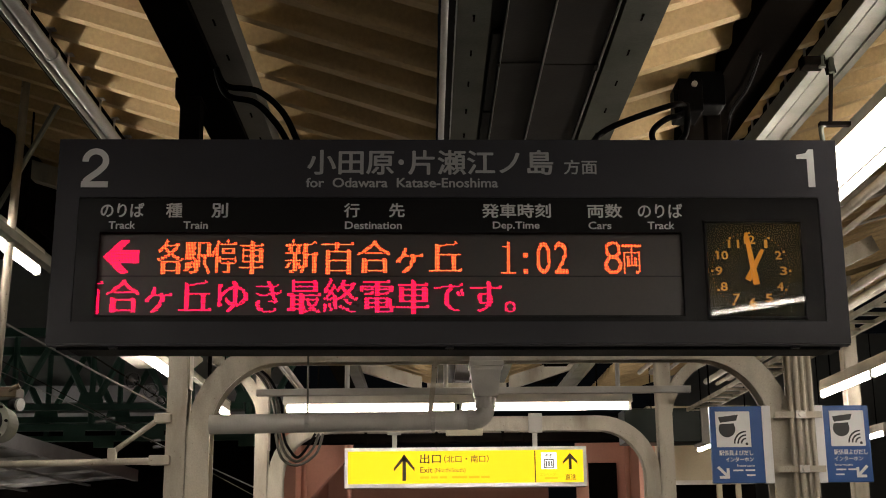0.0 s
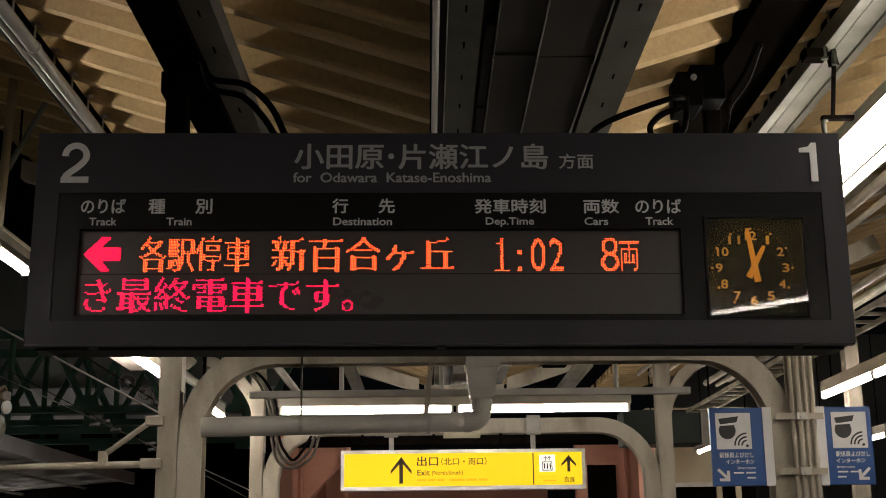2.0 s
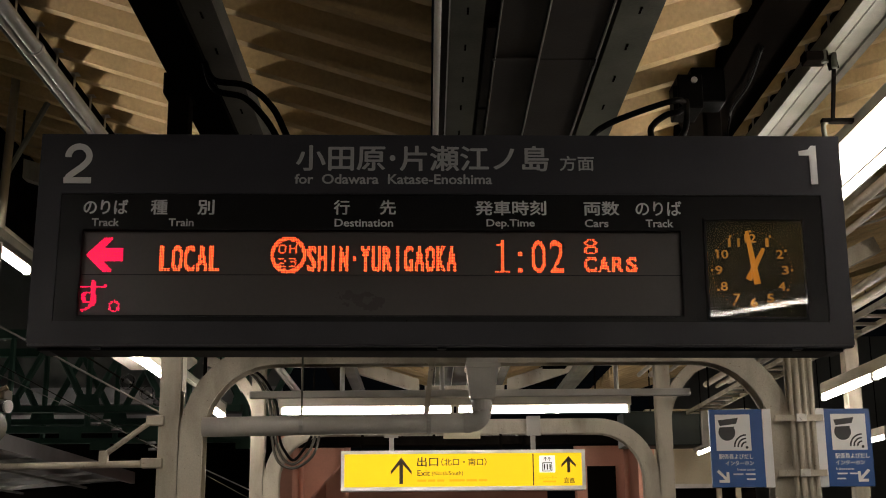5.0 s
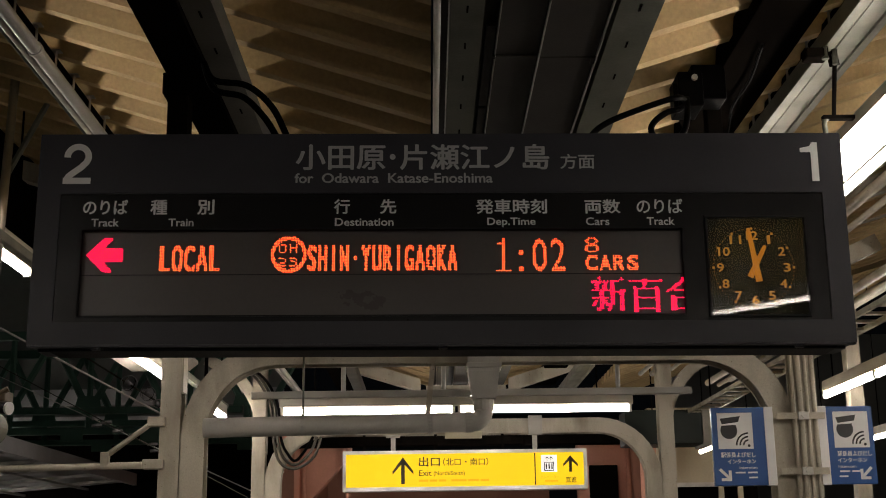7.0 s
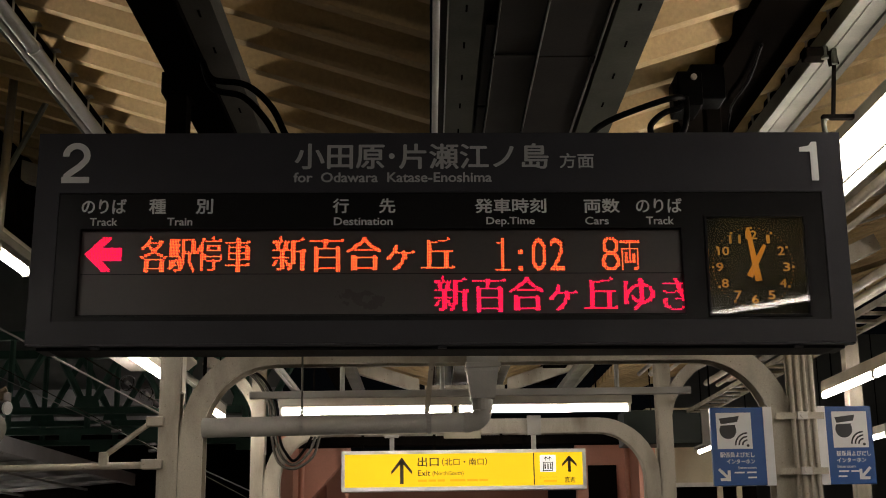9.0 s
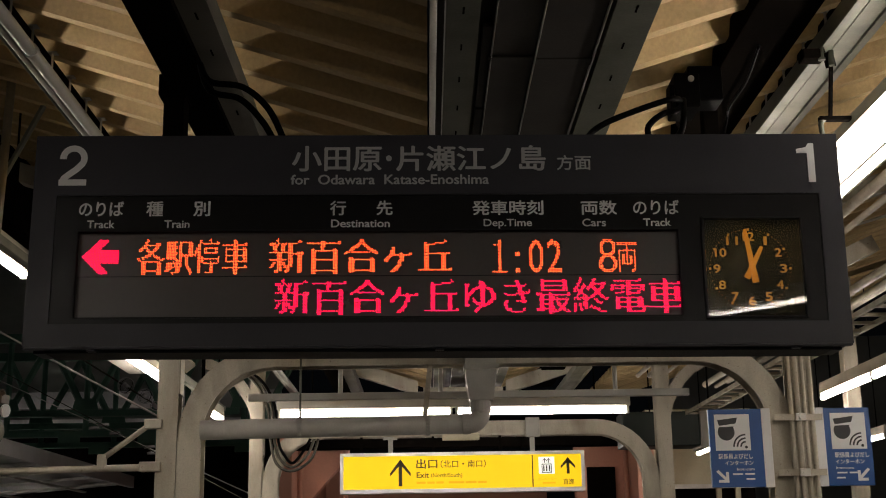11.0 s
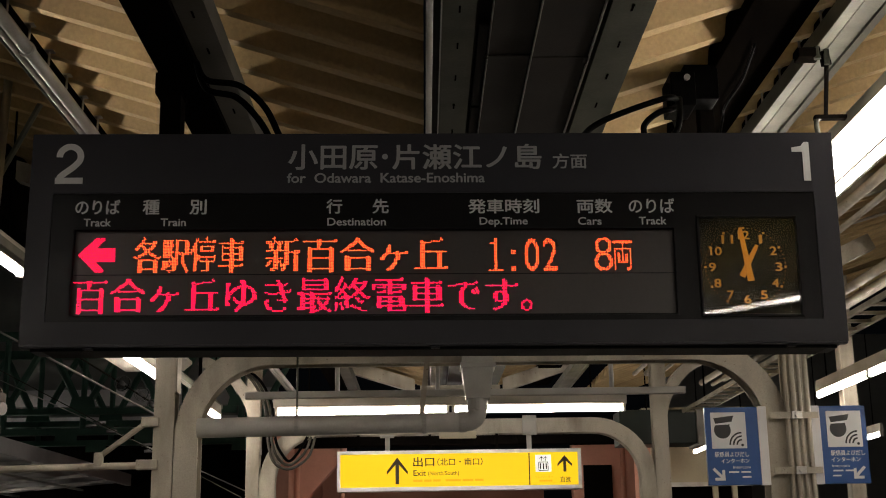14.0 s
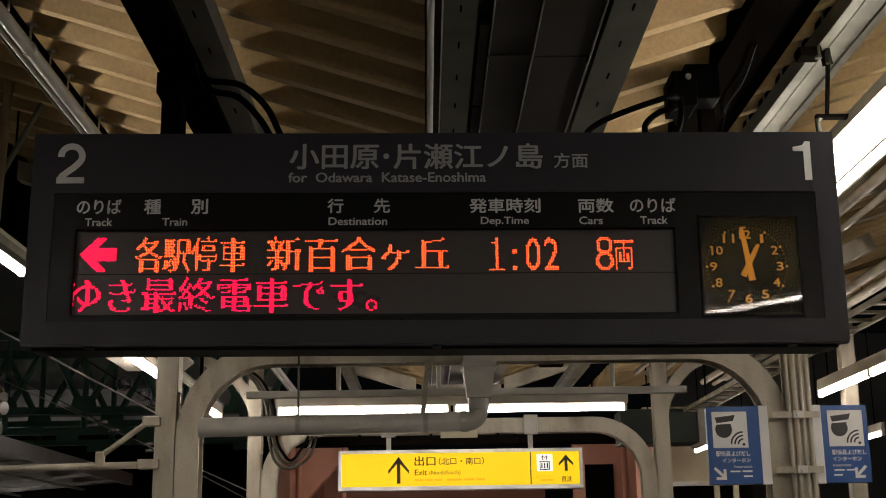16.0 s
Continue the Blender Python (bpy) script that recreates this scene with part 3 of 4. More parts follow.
def glyph_dots(ch, wide, high, latin=False, bold=0.0):
    if ch == "1":
        return diodes(lambda u, v: 0.42 < u < 0.62 or (v < 0.06 and 0.12 < u < 0.92) or (0.2 < u < 0.5 and 0.80 < v < 0.88), wide, high)
    if ch == "8":
        return diodes(lambda u, v: abs(math.hypot((u - 0.5) / 0.36, (v - 0.75) / 0.21) - 1) < 0.25 or abs(math.hypot((u - 0.5) / 0.40, (v - 0.27) / 0.235) - 1) < 0.24, wide, high)
    me = text_mesh(ch, bold)
    verts = [v.co.copy() for v in me.vertices]
    tree = BVHTree.FromPolygons(verts, [tuple(p.vertices) for p in me.polygons])
    lo, hi = min(v.x for v in verts), max(v.x for v in verts)
    if latin:
        sx = min((wide - 1) / (hi - lo), (wide - 1) / 0.5)
        mid, cap = (lo + hi) / 2, 0.70

        def at(u, v):
            return mid + (u - 0.5 + 0.5 / wide) * wide / sx, v * cap
    else:
        def at(u, v):
            return 0.01 + 0.98 * u, -0.10 + 0.96 * v
    def lit(u, v):
        return any(tree.ray_cast(Vector((*at(u + du / wide, v), 1)), Vector((0, 0, -1)))[0] is not None for du in ((-0.45, 0.45) if latin and wide < 9 and high > 10 else (-0.2, 0.2) if not latin else (0.0,)))
    grid = diodes(lit, wide, high)
    bpy.data.meshes.remove(me)
    return grid if latin or wide < 16 else brushed(grid, wide, high)


def led_piece(name, dots, x, z, mat, parent, label=""):
    bm = bmesh.new()
    h = DOT * 0.27
    for i, j in sorted(dots):
        cx, cz = (i + 0.5) * DOT, (j + 0.5) * DOT
        bm.faces.new([bm.verts.new((cx + a * h, 0, cz + b * h)) for a, b in ((-1, -0.5), (-0.5, -1), (0.5, -1), (1, -0.5), (1, 0.5), (0.5, 1), (-0.5, 1), (-1, 0.5))])
    ob = part(name, bm, mat, parent, label)
    ob.location = (x, 0.0218, z)
    return ob


def led_line(body, wide, high, x, z, label, latin=False, bold=0.0):
    return [led_piece("lit_character", glyph_dots(ch, wide, high, latin, bold), x + k * wide * DOT, z, LED_ORANGE, board, label) for k, ch in enumerate(body)]


def arrow_inside(u, v):
    d = abs(v - 0.5)
    head = u < 0.72 and abs(u - 0.95 * d) < 0.30 and u >= 0.95 * d
    shaft = 0.25 < u and d < 0.2
    return head or shaft


ROW_1, ROW_2 = 0.1985, 0.0865
led_piece("lit_arrow", diodes(arrow_inside, 24, 23), -0.964, ROW_1 + 0.002, LED_RED, board, "red lit arrow")
led_line("1:02", 12, 22, 0.140, ROW_1 + 0.002, "orange lit departure time", True)
message_a = led_line("各駅停車", 18, 24, -0.815, ROW_1, "orange lit train type")
message_a += led_line("新百合ヶ丘", 24, 24, -0.462, ROW_1, "orange lit destination")
message_a += led_line("8", 12, 22, 0.433, ROW_1 + 0.002, "orange lit car count", True)
message_a += led_line("両", 13, 22, 0.433 + 12 * DOT, ROW_1 + 0.002, "orange lit car count")


BADGE = {"O": ("01110", "10001", "10001", "10001", "10001", "01110"), "H": ("10001", "10001", "11111", "10001", "10001", "10001"),
         "2": ("11110", "00001", "00001", "01110", "10000", "11111"), "3": ("11110", "00001", "01110", "00001", "00001", "11110")}


def badge_dots():
    ring = diodes(lambda u, v: 0.80 < math.hypot(2 * u - 1, 2 * v - 1) < 1.02, 23, 24)
    for body, j0 in (("OH", 13), ("23", 4)):
        for k, ch in enumerate(body):
            ring |= {(5 + 7 * k + i, j0 + 5 - j) for j, row in enumerate(BADGE[ch]) for i, dot in enumerate(row) if dot == "1"}
    return ring


message_b = led_line("LOCAL", 8, 17, -0.765, ROW_1 + 0.005, "orange lit train type", True, 0.012)
message_b += [led_piece("lit_badge", badge_dots(), -0.4645, ROW_1, LED_ORANGE, board, "orange lit station badge")]
message_b += led_line("SHIN·YURIGAOKA", 7, 17, -0.366, ROW_1 + 0.005, "orange lit destination", True, 0.012)
message_b += led_line("8", 9, 10, 0.387, ROW_1 + 0.004 + 12 * DOT, "orange lit car count", True, 0.02)
message_b += led_line("CARS", 9, 10, 0.387, ROW_1 + 0.004, "orange lit car count", True, 0.03)
running = [led_piece("lit_character", glyph_dots(ch, 24, 24), 0.655, ROW_2, LED_RED, board, "red lit running character") for ch in "新百合ヶ丘ゆき最終電車です。"]


# ---- exit sign
exit_sign = thing("exit_sign", "yellow lit exit sign hung from the arch frame", "sign")
EY = 8.0
SX0, SX1, SZ0, SZ1 = -0.805, 1.362, 2.235, 2.588
part("case", box(SX0, SX1, EY + 0.012, EY + 0.16, SZ0, SZ1, 0.006), ALUMINIUM, exit_sign)
part("rim", plate_with_hole(SX0, SX1, SZ0, SZ1, SX0 + 0.03, SX1 - 0.03, SZ0 + 0.035, SZ1 - 0.03, EY - 0.012, EY + 0.012), ALUMINIUM, exit_sign)
part("panel", box(SX0 + 0.03, SX1 - 0.03, EY, EY + 0.011, SZ0 + 0.035, SZ1 - 0.03), YELLOW, exit_sign)
EF = EY - 0.001


def up_arrow(cx, z0, z1, w, t, y):
    h = z1 - z0
    bm = bmesh.new()
    add_prism(bm, [(cx - t / 2, z0), (cx + t / 2, z0), (cx + t / 2, z1 - t), (cx - t / 2, z1 - t)], y - 0.0015, y)
    for s in (-1, 1):
        add_prism(bm, [(cx, z1), (cx + s * w / 2, z1 - h * 0.52), (cx + s * w / 2, z1 - h * 0.52 - t * 0.9), (cx, z1 - t * 1.5)], y - 0.0015, y)
    return bm


part("arrow", up_arrow(-0.272, 2.295, 2.53, 0.185, 0.032, EF), BROWN_INK, exit_sign, "dark arrow")
part("arrow", up_arrow(1.215, 2.385, 2.53, 0.13, 0.026, EF), BROWN_INK, exit_sign, "dark arrow")
writing("lettering", "出口", -0.13, 0.055, 2.447, 2.53, EF, BROWN_INK, exit_sign, 0.015)
writing("lettering", "（北口・南口）", 0.085, 0.485, 2.452, 2.517, EF, BROWN_INK, exit_sign, 0.01)
writing("lettering", "Exit", -0.128, -0.02, 2.365, 2.415, EF, BROWN_INK, exit_sign, 0.01)
writing("lettering", "(North/South)", 0.0, 0.275, 2.358, 2.405, EF, BROWN_INK, exit_sign, 0.0)
for x0, x1 in ((-0.13, -0.05), (-0.035, 0.03), (0.045, 0.11), (0.155, 0.29), (0.305, 0.40), (0.415, 0.49)):
    part("writing_bar", box(x0, x1, EF - 0.0015, EF, 2.314, 2.332), FAINT, exit_sign, "small unreadable writing")
part("divider", box(0.895, 0.905, EF - 0.0015, EF, SZ0 + 0.04, SZ1 - 0.034), BROWN_INK, exit_sign)
icon = part("lift_icon", box(0.955, 1.095, EF - 0.002, EF, 2.387, 2.535), ICON_WHITE, exit_sign, "white lift symbol")
part("icon_cabin", plate_with_hole(0.98, 1.07, 2.395, 2.475, 0.988, 1.062, 2.403, 2.467, EF - 0.0035, EF - 0.002), INK, icon)
for x in (1.0, 1.025, 1.05):
    part("icon_bar", box(x - 0.006, x + 0.006, EF - 0.0035, EF - 0.002, 2.41, 2.46), INK, icon)
part("icon_arrow", up_arrow(1.043, 2.483, 2.525, 0.035, 0.007, EF - 0.002), INK, icon)
part("icon_arrow", up_arrow(1.008, 2.483, 2.525, 0.035, 0.007, EF - 0.002), INK, icon)
writing("lettering", "直進", 1.17, 1.265, 2.292, 2.342, EF, BROWN_INK, exit_sign, 0.005)
writing("lettering", "エレベーター", 0.945, 1.11, 2.328, 2.355, EF, FAINT, exit_sign, 0.01)
for z in (2.30,):
    part("writing_bar", box(0.985, 1.10, EF - 0.0015, EF, z, z + 0.015), FAINT, exit_sign, "small unreadable writing")
for x in (-0.36, 0.91):
    part("hanger", box(x - 0.02, x + 0.02, EY + 0.05, EY + 0.1, SZ1 - 0.005, 2.78), GREY_PIPE, exit_sign)
    part("hanger_plate", box(x - 0.062, x + 0.062, EY - 0.03, EY - 0.012, 2.71 if x > 0 else 2.70, 2.885 if x > 0 else 2.725, 0.004), GREY_PIPE, exit_sign)
for x in (-0.62, 0.02, 0.62):
    part("hanger", box(x - 0.012, x + 0.012, EY + 0.06, EY + 0.085, SZ1 - 0.005, 2.77), DARK, exit_sign)


# ---- intercom signs on the first frame's post
def intercom_sign(x0, x1, flip, yaw):
    sg = thing("intercom_sign", "blue and white staff intercom sign clamped to the post", "sign", "intercom signs", (x0 if flip else x1, 3.93, 2.025))
    w = x1 - x0
    a, b = (0.0, w) if flip else (-w, 0.0)
    part("plate", box(a, b, 0, 0.03, 0, 0.44, 0.003), BLUE, sg)
    e0, e1 = (a - 0.002, a + 0.05) if flip else (b - 0.05, b + 0.002)
    part("side_strip", box(e0, e1, -0.003, 0.034, -0.002, 0.442, 0.002), WHITE, sg)
    m0 = a + 0.085 if flip else a + 0.032
    white = part("symbol_panel", box(m0, m0 + 0.20, -0.0025, 0, 0.205, 0.41, 0.0008), WHITE, sg)
    px, pz, k = m0, 0.205, 0.20
    part("cap_shape", prism([(px + k * u, pz + k * v) for u, v in ((0.08, 0.86), (0.66, 0.93), (0.60, 0.76), (0.13, 0.70))], -0.004, -0.0024), INK, white)
    part("disc_shape", prism([(px + k * (0.32 + 0.24 * math.cos(t)), pz + k * (0.52 + 0.24 * math.sin(t))) for t in [math.pi * i / 12 for i in range(-14, 3)]] + [(px + k * 0.54, pz + k * 0.68), (px + k * 0.12, pz + k * 0.66)], -0.004, -0.0024), INK, white)
    for r in (0.12, 0.22, 0.32):
        arc = [(0.86 + r * math.cos(t), 0.10 + r * math.sin(t)) for t in [math.pi * (0.5 + 0.05 * i) for i in range(11)]]
        inner = [(0.86 + (r + 0.045) * math.cos(t), 0.10 + (r + 0.045) * math.sin(t)) for t in [math.pi * (0.5 + 0.05 * i) for i in range(11)]]
        part("wave_shape", prism([(px + k * u, pz + k * v) for u, v in arc + inner[::-1]], -0.004, -0.0024), INK, white)
    part("wave_dot", prism([(px + k * (0.87 + 0.04 * math.cos(t)), pz + k * (0.09 + 0.04 * math.sin(t))) for t in [math.pi * i / 6 for i in range(12)]], -0.004, -0.0024), INK, white)
    t0 = m0 + 0.012
    writing("lettering", "駅係員よびだし", t0, t0 + 0.195, 0.157, 0.187, 0, WHITE, sg, 0.015)
    writing("lettering", "インターホン", t0 if flip else t0 + 0.035, t0 + (0.165 if flip else 0.195), 0.122, 0.148, 0, WHITE, sg, 0.015)
    c0 = t0 if flip else t0 + 0.1
    writing("lettering", "Intercom", c0, c0 + 0.1, 0.092, 0.108, 0, WHITE, sg, 0.0)
    d0 = t0 if flip else t0 + 0.07
    for u0, u1, z in ((0.005, 0.062, 0.068), (0.075, 0.13, 0.068), (0.0 if flip else 0.08, 0.05 if flip else 0.13, 0.04)):
        part("writing_bar", box(d0 + u0, d0 + u1, -0.0015, 0, z, z + 0.009), WHITE, sg, "small unreadable writing")
    ax = (b - 0.095) if flip else (a + 0.025)
    s = -1 if flip else 1
    cx = ax + 0.035
    bm = bmesh.new()
    add_prism(bm, [(cx - s * 0.035, 0.088), (cx - s * 0.022, 0.098), (cx + s * 0.028, 0.048), (cx + s * 0.015, 0.038)], -0.0015, 0)
    add_prism(bm, [(cx + s * 0.036, 0.085), (cx + s * 0.036, 0.026), (cx + s * 0.020, 0.026), (cx + s * 0.020, 0.085)], -0.0022, 0)
    add_prism(bm, [(cx - s * 0.022, 0.026), (cx + s * 0.036, 0.026), (cx + s * 0.036, 0.042), (cx - s * 0.022, 0.042)], -0.0029, 0)
    part("arrow", bm, WHITE, sg, "white arrow")
    sg.matrix_basis = pose(x0 if flip else x1, 3.90, 2.025, 0, 0, yaw)
    return sg


intercom_sign(1.573, 1.925, False, 0)
intercom_sign(2.183, 2.497, True, 0)

# conduits and clamps on the post
for x, r in ((2.045, 0.014), (2.085, 0.017), (2.125, 0.012), (2.165, 0.015)):
    pipe = thing("conduit", "pale painted conduit running down the frame's post", "conduit", "post conduits")
    part("pipe", rod([(x, 3.885, 0.0), (x, 3.885, 3.4)], r, 10), CREAM, pipe, smooth=True)
for z in (2.41, 2.10):
    clamp = thing("post_clamp", "steel band clamp round the post holding the sign", "clamp", "post clamps")
    part("band", box(1.94, 2.215, 3.862, 3.868, z - 0.018, z + 0.018), CREAM, clamp)
    part("bolt", rod([(2.09, 3.84, z), (2.09, 3.87, z)], 0.014, 8), STEEL, clamp)
    part("lug", box(2.06, 2.12, 3.85, 3.862, z - 0.022, z + 0.022, 0.003), STEEL, clamp)


# ---- drain pipe from the gutter
drain = thing("drain_pipe", "grey plastic drain pipe with an elbow under the gutter", "pipe")
DY = 3.9
bm = bmesh.new()
hop = [[(x, y, z) for x, y in ((0.277 - w, DY - d), (0.277 + w, DY - d), (0.277 + w, DY + d), (0.277 - w, DY + d))] for w, d, z in ((0.088, 0.09, 2.90), (0.088, 0.09, 2.68), (0.068, 0.066, 2.53))]
rings = [[bm.verts.new(p) for p in ring] for ring in hop]
for a, b in zip(rings, rings[1:]):
    for i in range(4):
        bm.faces.new((a[i], a[(i + 1) % 4], b[(i + 1) % 4], b[i]))
bm.faces.new(rings[0])
bm.faces.new(rings[-1][::-1])
part("hopper", bm, GREY_PIPE, drain)
part("hopper_rim", box(0.18, 0.38, DY - 0.1, DY + 0.1, 2.70, 2.73, 0.004), GREY_PIPE, drain)
part("pipe", rod([(0.27, DY, 2.9), (0.27, DY, 3.2)], 0.06, 16), GREY_PIPE, drain, smooth=True)
elbow = [(0.274, DY, 2.535), (0.274, DY, 2.466)] + [(0.210 + 0.064 * math.cos(a), DY, 2.466 - 0.064 * math.sin(a)) for a in [math.pi / 2 * i / 8 for i in range(9)]] + [(0.17, DY, 2.4015)]
part("elbow", rod(elbow, 0.054, 18), GREY_PIPE, drain, smooth=True)
part("collar", rod([(0.274, DY, 2.468), (0.274, DY, 2.528)], 0.0595, 18), GREY_PIPE, drain)
part("collar", rod([(0.168, DY, 2.401), (0.212, DY, 2.402)], 0.0595, 18), GREY_PIPE, drain)
part("pipe", rod([(-1.316, DY, 2.386), (0.18, DY, 2.4015)], 0.056, 18), GREY_PIPE, drain, smooth=True)
for x in (-0.755, -0.03):
    part("strap", rod([(x - 0.012, DY, 2.395), (x + 0.012, DY, 2.395)], 0.060, 18), STEEL, drain)
part("strap_hanger", rod([(-0.755, DY, 2.45), (-0.755, DY, 3.45)], 0.006, 8), SLOTTED, drain)
part("strap_hanger", prism([(-0.06, 2.45), (-0.03, 2.45), (0.01, 2.80), (-0.02, 2.80)], DY - 0.004, DY + 0.004), CREAM, drain)

tie_bar = thing("cable_bar", "grey steel bar hung across the platform under the arch", "bar")
part("bar", box(-1.08, 1.513, 4.08, 4.13, 2.573, 2.613, 0.003), GREY_PIPE, tie_bar)
for x in (-0.54, 0.05, 1.08):
    part("hanger", rod([(x, 4.105, 2.61), (x, 4.105, 3.3)], 0.014, 8), GREY_PIPE, tie_bar)

# cables looping round the left leg of the second frame
for k in range(3):
    loop = thing("cable", "grey cable looping down beside the frame's leg", "cable", "leg cables")
    o = 0.035 * k
    part("cable_run", rod(curve_points([(-1.9 + o, 7.99, 3.36), (-1.62 + o, 7.99, 3.28), (-1.46 + o, 7.97, 3.02), (-1.42 + o, 7.97, 2.7), (-1.36 + o, 7.97, 2.50 + o), (-1.22, 7.97, 2.44 + o), (-1.06 - o, 7.97, 2.54 + o), (-1.0 - o, 7.99, 2.72)], 6), 0.0125, 8), CABLE if k == 2 else SLOTTED_LIGHT, loop, smooth=True)

plate = thing("notice_plate", "small pale yellow plate under the arch frame", "plate")
part("panel", box(0.104, 0.433, 7.955, 7.99, 2.688, 2.748, 0.003), WALL_CREAM, plate)

# rails outside the left lamps; a dark girder added to darken outer roof
for x, z, w in ((-2.02, 3.12, 0.05), (-2.28, 3.34, 0.07)):
    rail = thing("roof_rail", "pale steel angle rail above the outer lamps", "roof rail", "roof rails")
    part("angle", box(x - w, x, -6, 9.2, z, z + 0.045, 0.002), RAIL, rail)
    for y in (-2.0, 5.5, 8.0):
        part("drop_bar", box(x - w * 0.7, x - w * 0.3, y, y + 0.03, z + 0.04, ROOF_Z + SLOPE * (GUTTER_L - x) + 0.03), DARK, rail)
eave_dark = thing("roof_beam", "dark girder added to darken the outer roof", "beam", "roof girders")
part("girder", box(-2.62, -2.46, -9, 9.2, 3.62, 4.06, 0.004), DARK, eave_dark)
for k in range(7):
    brace = thing("roof_brace", "pale diagonal steel brace under the outer roof", "brace", "roof braces")
    y = -2.2 + k * 1.6
    part("bar", rod([(-1.9, y, 3.88), (-2.5, y + 0.75, 3.40)], 0.016, 6), RAIL, brace)

# arm with a stay on the left post
arm = thing("bracket_arm", "cream steel arm with a diagonal stay on the post", "bracket")
part("arm_tube", rod([(-2.75, 3.93, 2.17), (-1.56, 3.93, 2.185)], 0.02, 10), CREAM, arm, smooth=True)
part("stay", rod([(-1.875, 3.93, 2.235), (-1.62, 3.93, 2.42)], 0.016, 10), CREAM, arm, smooth=True)
part("joint", box(-1.90, -1.85, 3.91, 3.95, 2.18, 2.26, 0.006), CREAM, arm)
part("joint", box(-1.64, -1.54, 3.90, 3.96, 2.40, 2.455, 0.006), CREAM, arm)
part("joint", box(-1.66, -1.54, 3.90, 3.96, 2.16, 2.215, 0.006), CREAM, arm)


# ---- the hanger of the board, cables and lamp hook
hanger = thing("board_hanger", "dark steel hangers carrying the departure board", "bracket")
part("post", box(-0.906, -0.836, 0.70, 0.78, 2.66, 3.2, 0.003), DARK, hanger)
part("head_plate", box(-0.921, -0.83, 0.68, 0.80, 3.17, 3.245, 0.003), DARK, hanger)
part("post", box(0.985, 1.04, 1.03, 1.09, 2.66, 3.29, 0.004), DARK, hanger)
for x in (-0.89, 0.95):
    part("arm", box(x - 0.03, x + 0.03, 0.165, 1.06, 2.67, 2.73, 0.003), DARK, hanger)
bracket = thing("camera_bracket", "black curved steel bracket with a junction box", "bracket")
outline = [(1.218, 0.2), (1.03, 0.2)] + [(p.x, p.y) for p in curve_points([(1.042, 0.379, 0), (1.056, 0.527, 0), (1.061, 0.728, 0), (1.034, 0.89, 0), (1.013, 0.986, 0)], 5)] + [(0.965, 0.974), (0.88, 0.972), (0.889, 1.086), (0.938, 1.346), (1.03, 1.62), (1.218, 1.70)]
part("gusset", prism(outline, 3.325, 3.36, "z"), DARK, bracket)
part("junction_box", box(0.838, 0.925, 0.80, 0.96, 3.155, 3.28, 0.006), CABLE, bracket)
part("box_lug", box(0.822, 0.837, 0.81, 0.87, 3.15, 3.24, 0.002), CABLE, bracket)
part("box_neck", box(0.90, 1.02, 0.86, 0.98, 3.20, 3.33, 0.006), CABLE, bracket)
part("bolt", rod([(0.895, 0.79, 3.255), (0.895, 0.80, 3.255)], 0.011, 8), STEEL, bracket)
for pts in ([(0.87, 0.84, 3.18), (0.80, 0.62, 3.115), (0.733, 0.60, 3.092), (0.627, 0.60, 3.054), (0.554, 0.60, 3.022), (0.505, 0.58, 2.98), (0.46, 0.4, 2.87), (0.44, 0.17, 2.77)],
            [(0.87, 0.82, 3.17), (0.80, 0.62, 3.075), (0.755, 0.60, 3.057), (0.715, 0.60, 3.03), (0.697, 0.60, 3.0), (0.71, 0.60, 2.965), (0.76, 0.60, 2.955), (0.804, 0.60, 2.99), (0.819, 0.60, 3.05), (0.86, 0.78, 3.17)],
            [(1.09, 0.62, 3.30), (1.12, 0.92, 3.29), (1.12, 1.17, 3.29), (1.15, 1.36, 3.29), (1.12, 1.42, 3.10), (1.02, 1.2, 2.85)],
            [(-0.74, 0.44, 3.18), (-0.698, 0.40, 3.104), (-0.597, 0.40, 3.085), (-0.519, 0.40, 3.017), (-0.47, 0.40, 2.92), (-0.43, 0.36, 2.82), (-0.42, 0.17, 2.76)],
            [(-0.74, 0.44, 3.18), (-0.697, 0.40, 3.074), (-0.607, 0.40, 3.047), (-0.544, 0.40, 2.985), (-0.503, 0.40, 2.92), (-0.46, 0.36, 2.82), (-0.45, 0.17, 2.76)]):
    cable = thing("cable", "black cable drooping to the top of the board", "cable", "board cables")
    part("cable_run", rod(curve_points(pts, 8), 0.0105 if pts[0][2] < 3.25 else 0.005, 10), CABLE, cable, smooth=True)

hook = thing("lamp_hook", "dark rod and grey pipe clamp holding a lamp", "hook")
part("clamp", box(1.165, 1.235, 0.40, 0.46, 3.165, 3.198, 0.004), DARK, hook)
part("bolt", rod([(1.225, 0.41, 3.16), (1.225, 0.41, 3.20)], 0.012, 8), SLOTTED, hook)
part("bolt", rod([(1.262, 0.43, 3.15), (1.262, 0.43, 3.20)], 0.010, 8), SLOTTED, hook)
part("swivel", rod([(1.255, 0.44, 3.20), (1.268, 0.455, 3.155)], 0.017, 10), DARK, hook)
part("rod", rod([(1.268, 0.455, 3.16), (1.30, 0.60, 3.035)], 0.0075, 8), DARK, hook)
part("crossbar", box(1.262, 1.40, 0.59, 0.615, 3.025, 3.04, 0.002), DARK, hook)
part("pipe_bend", rod(curve_points([(1.285, 0.60, 3.035), (1.268, 0.60, 3.02), (1.272, 0.61, 2.985), (1.282, 0.62, 2.94)], 5), 0.009, 8), SLOTTED, hook, smooth=True)


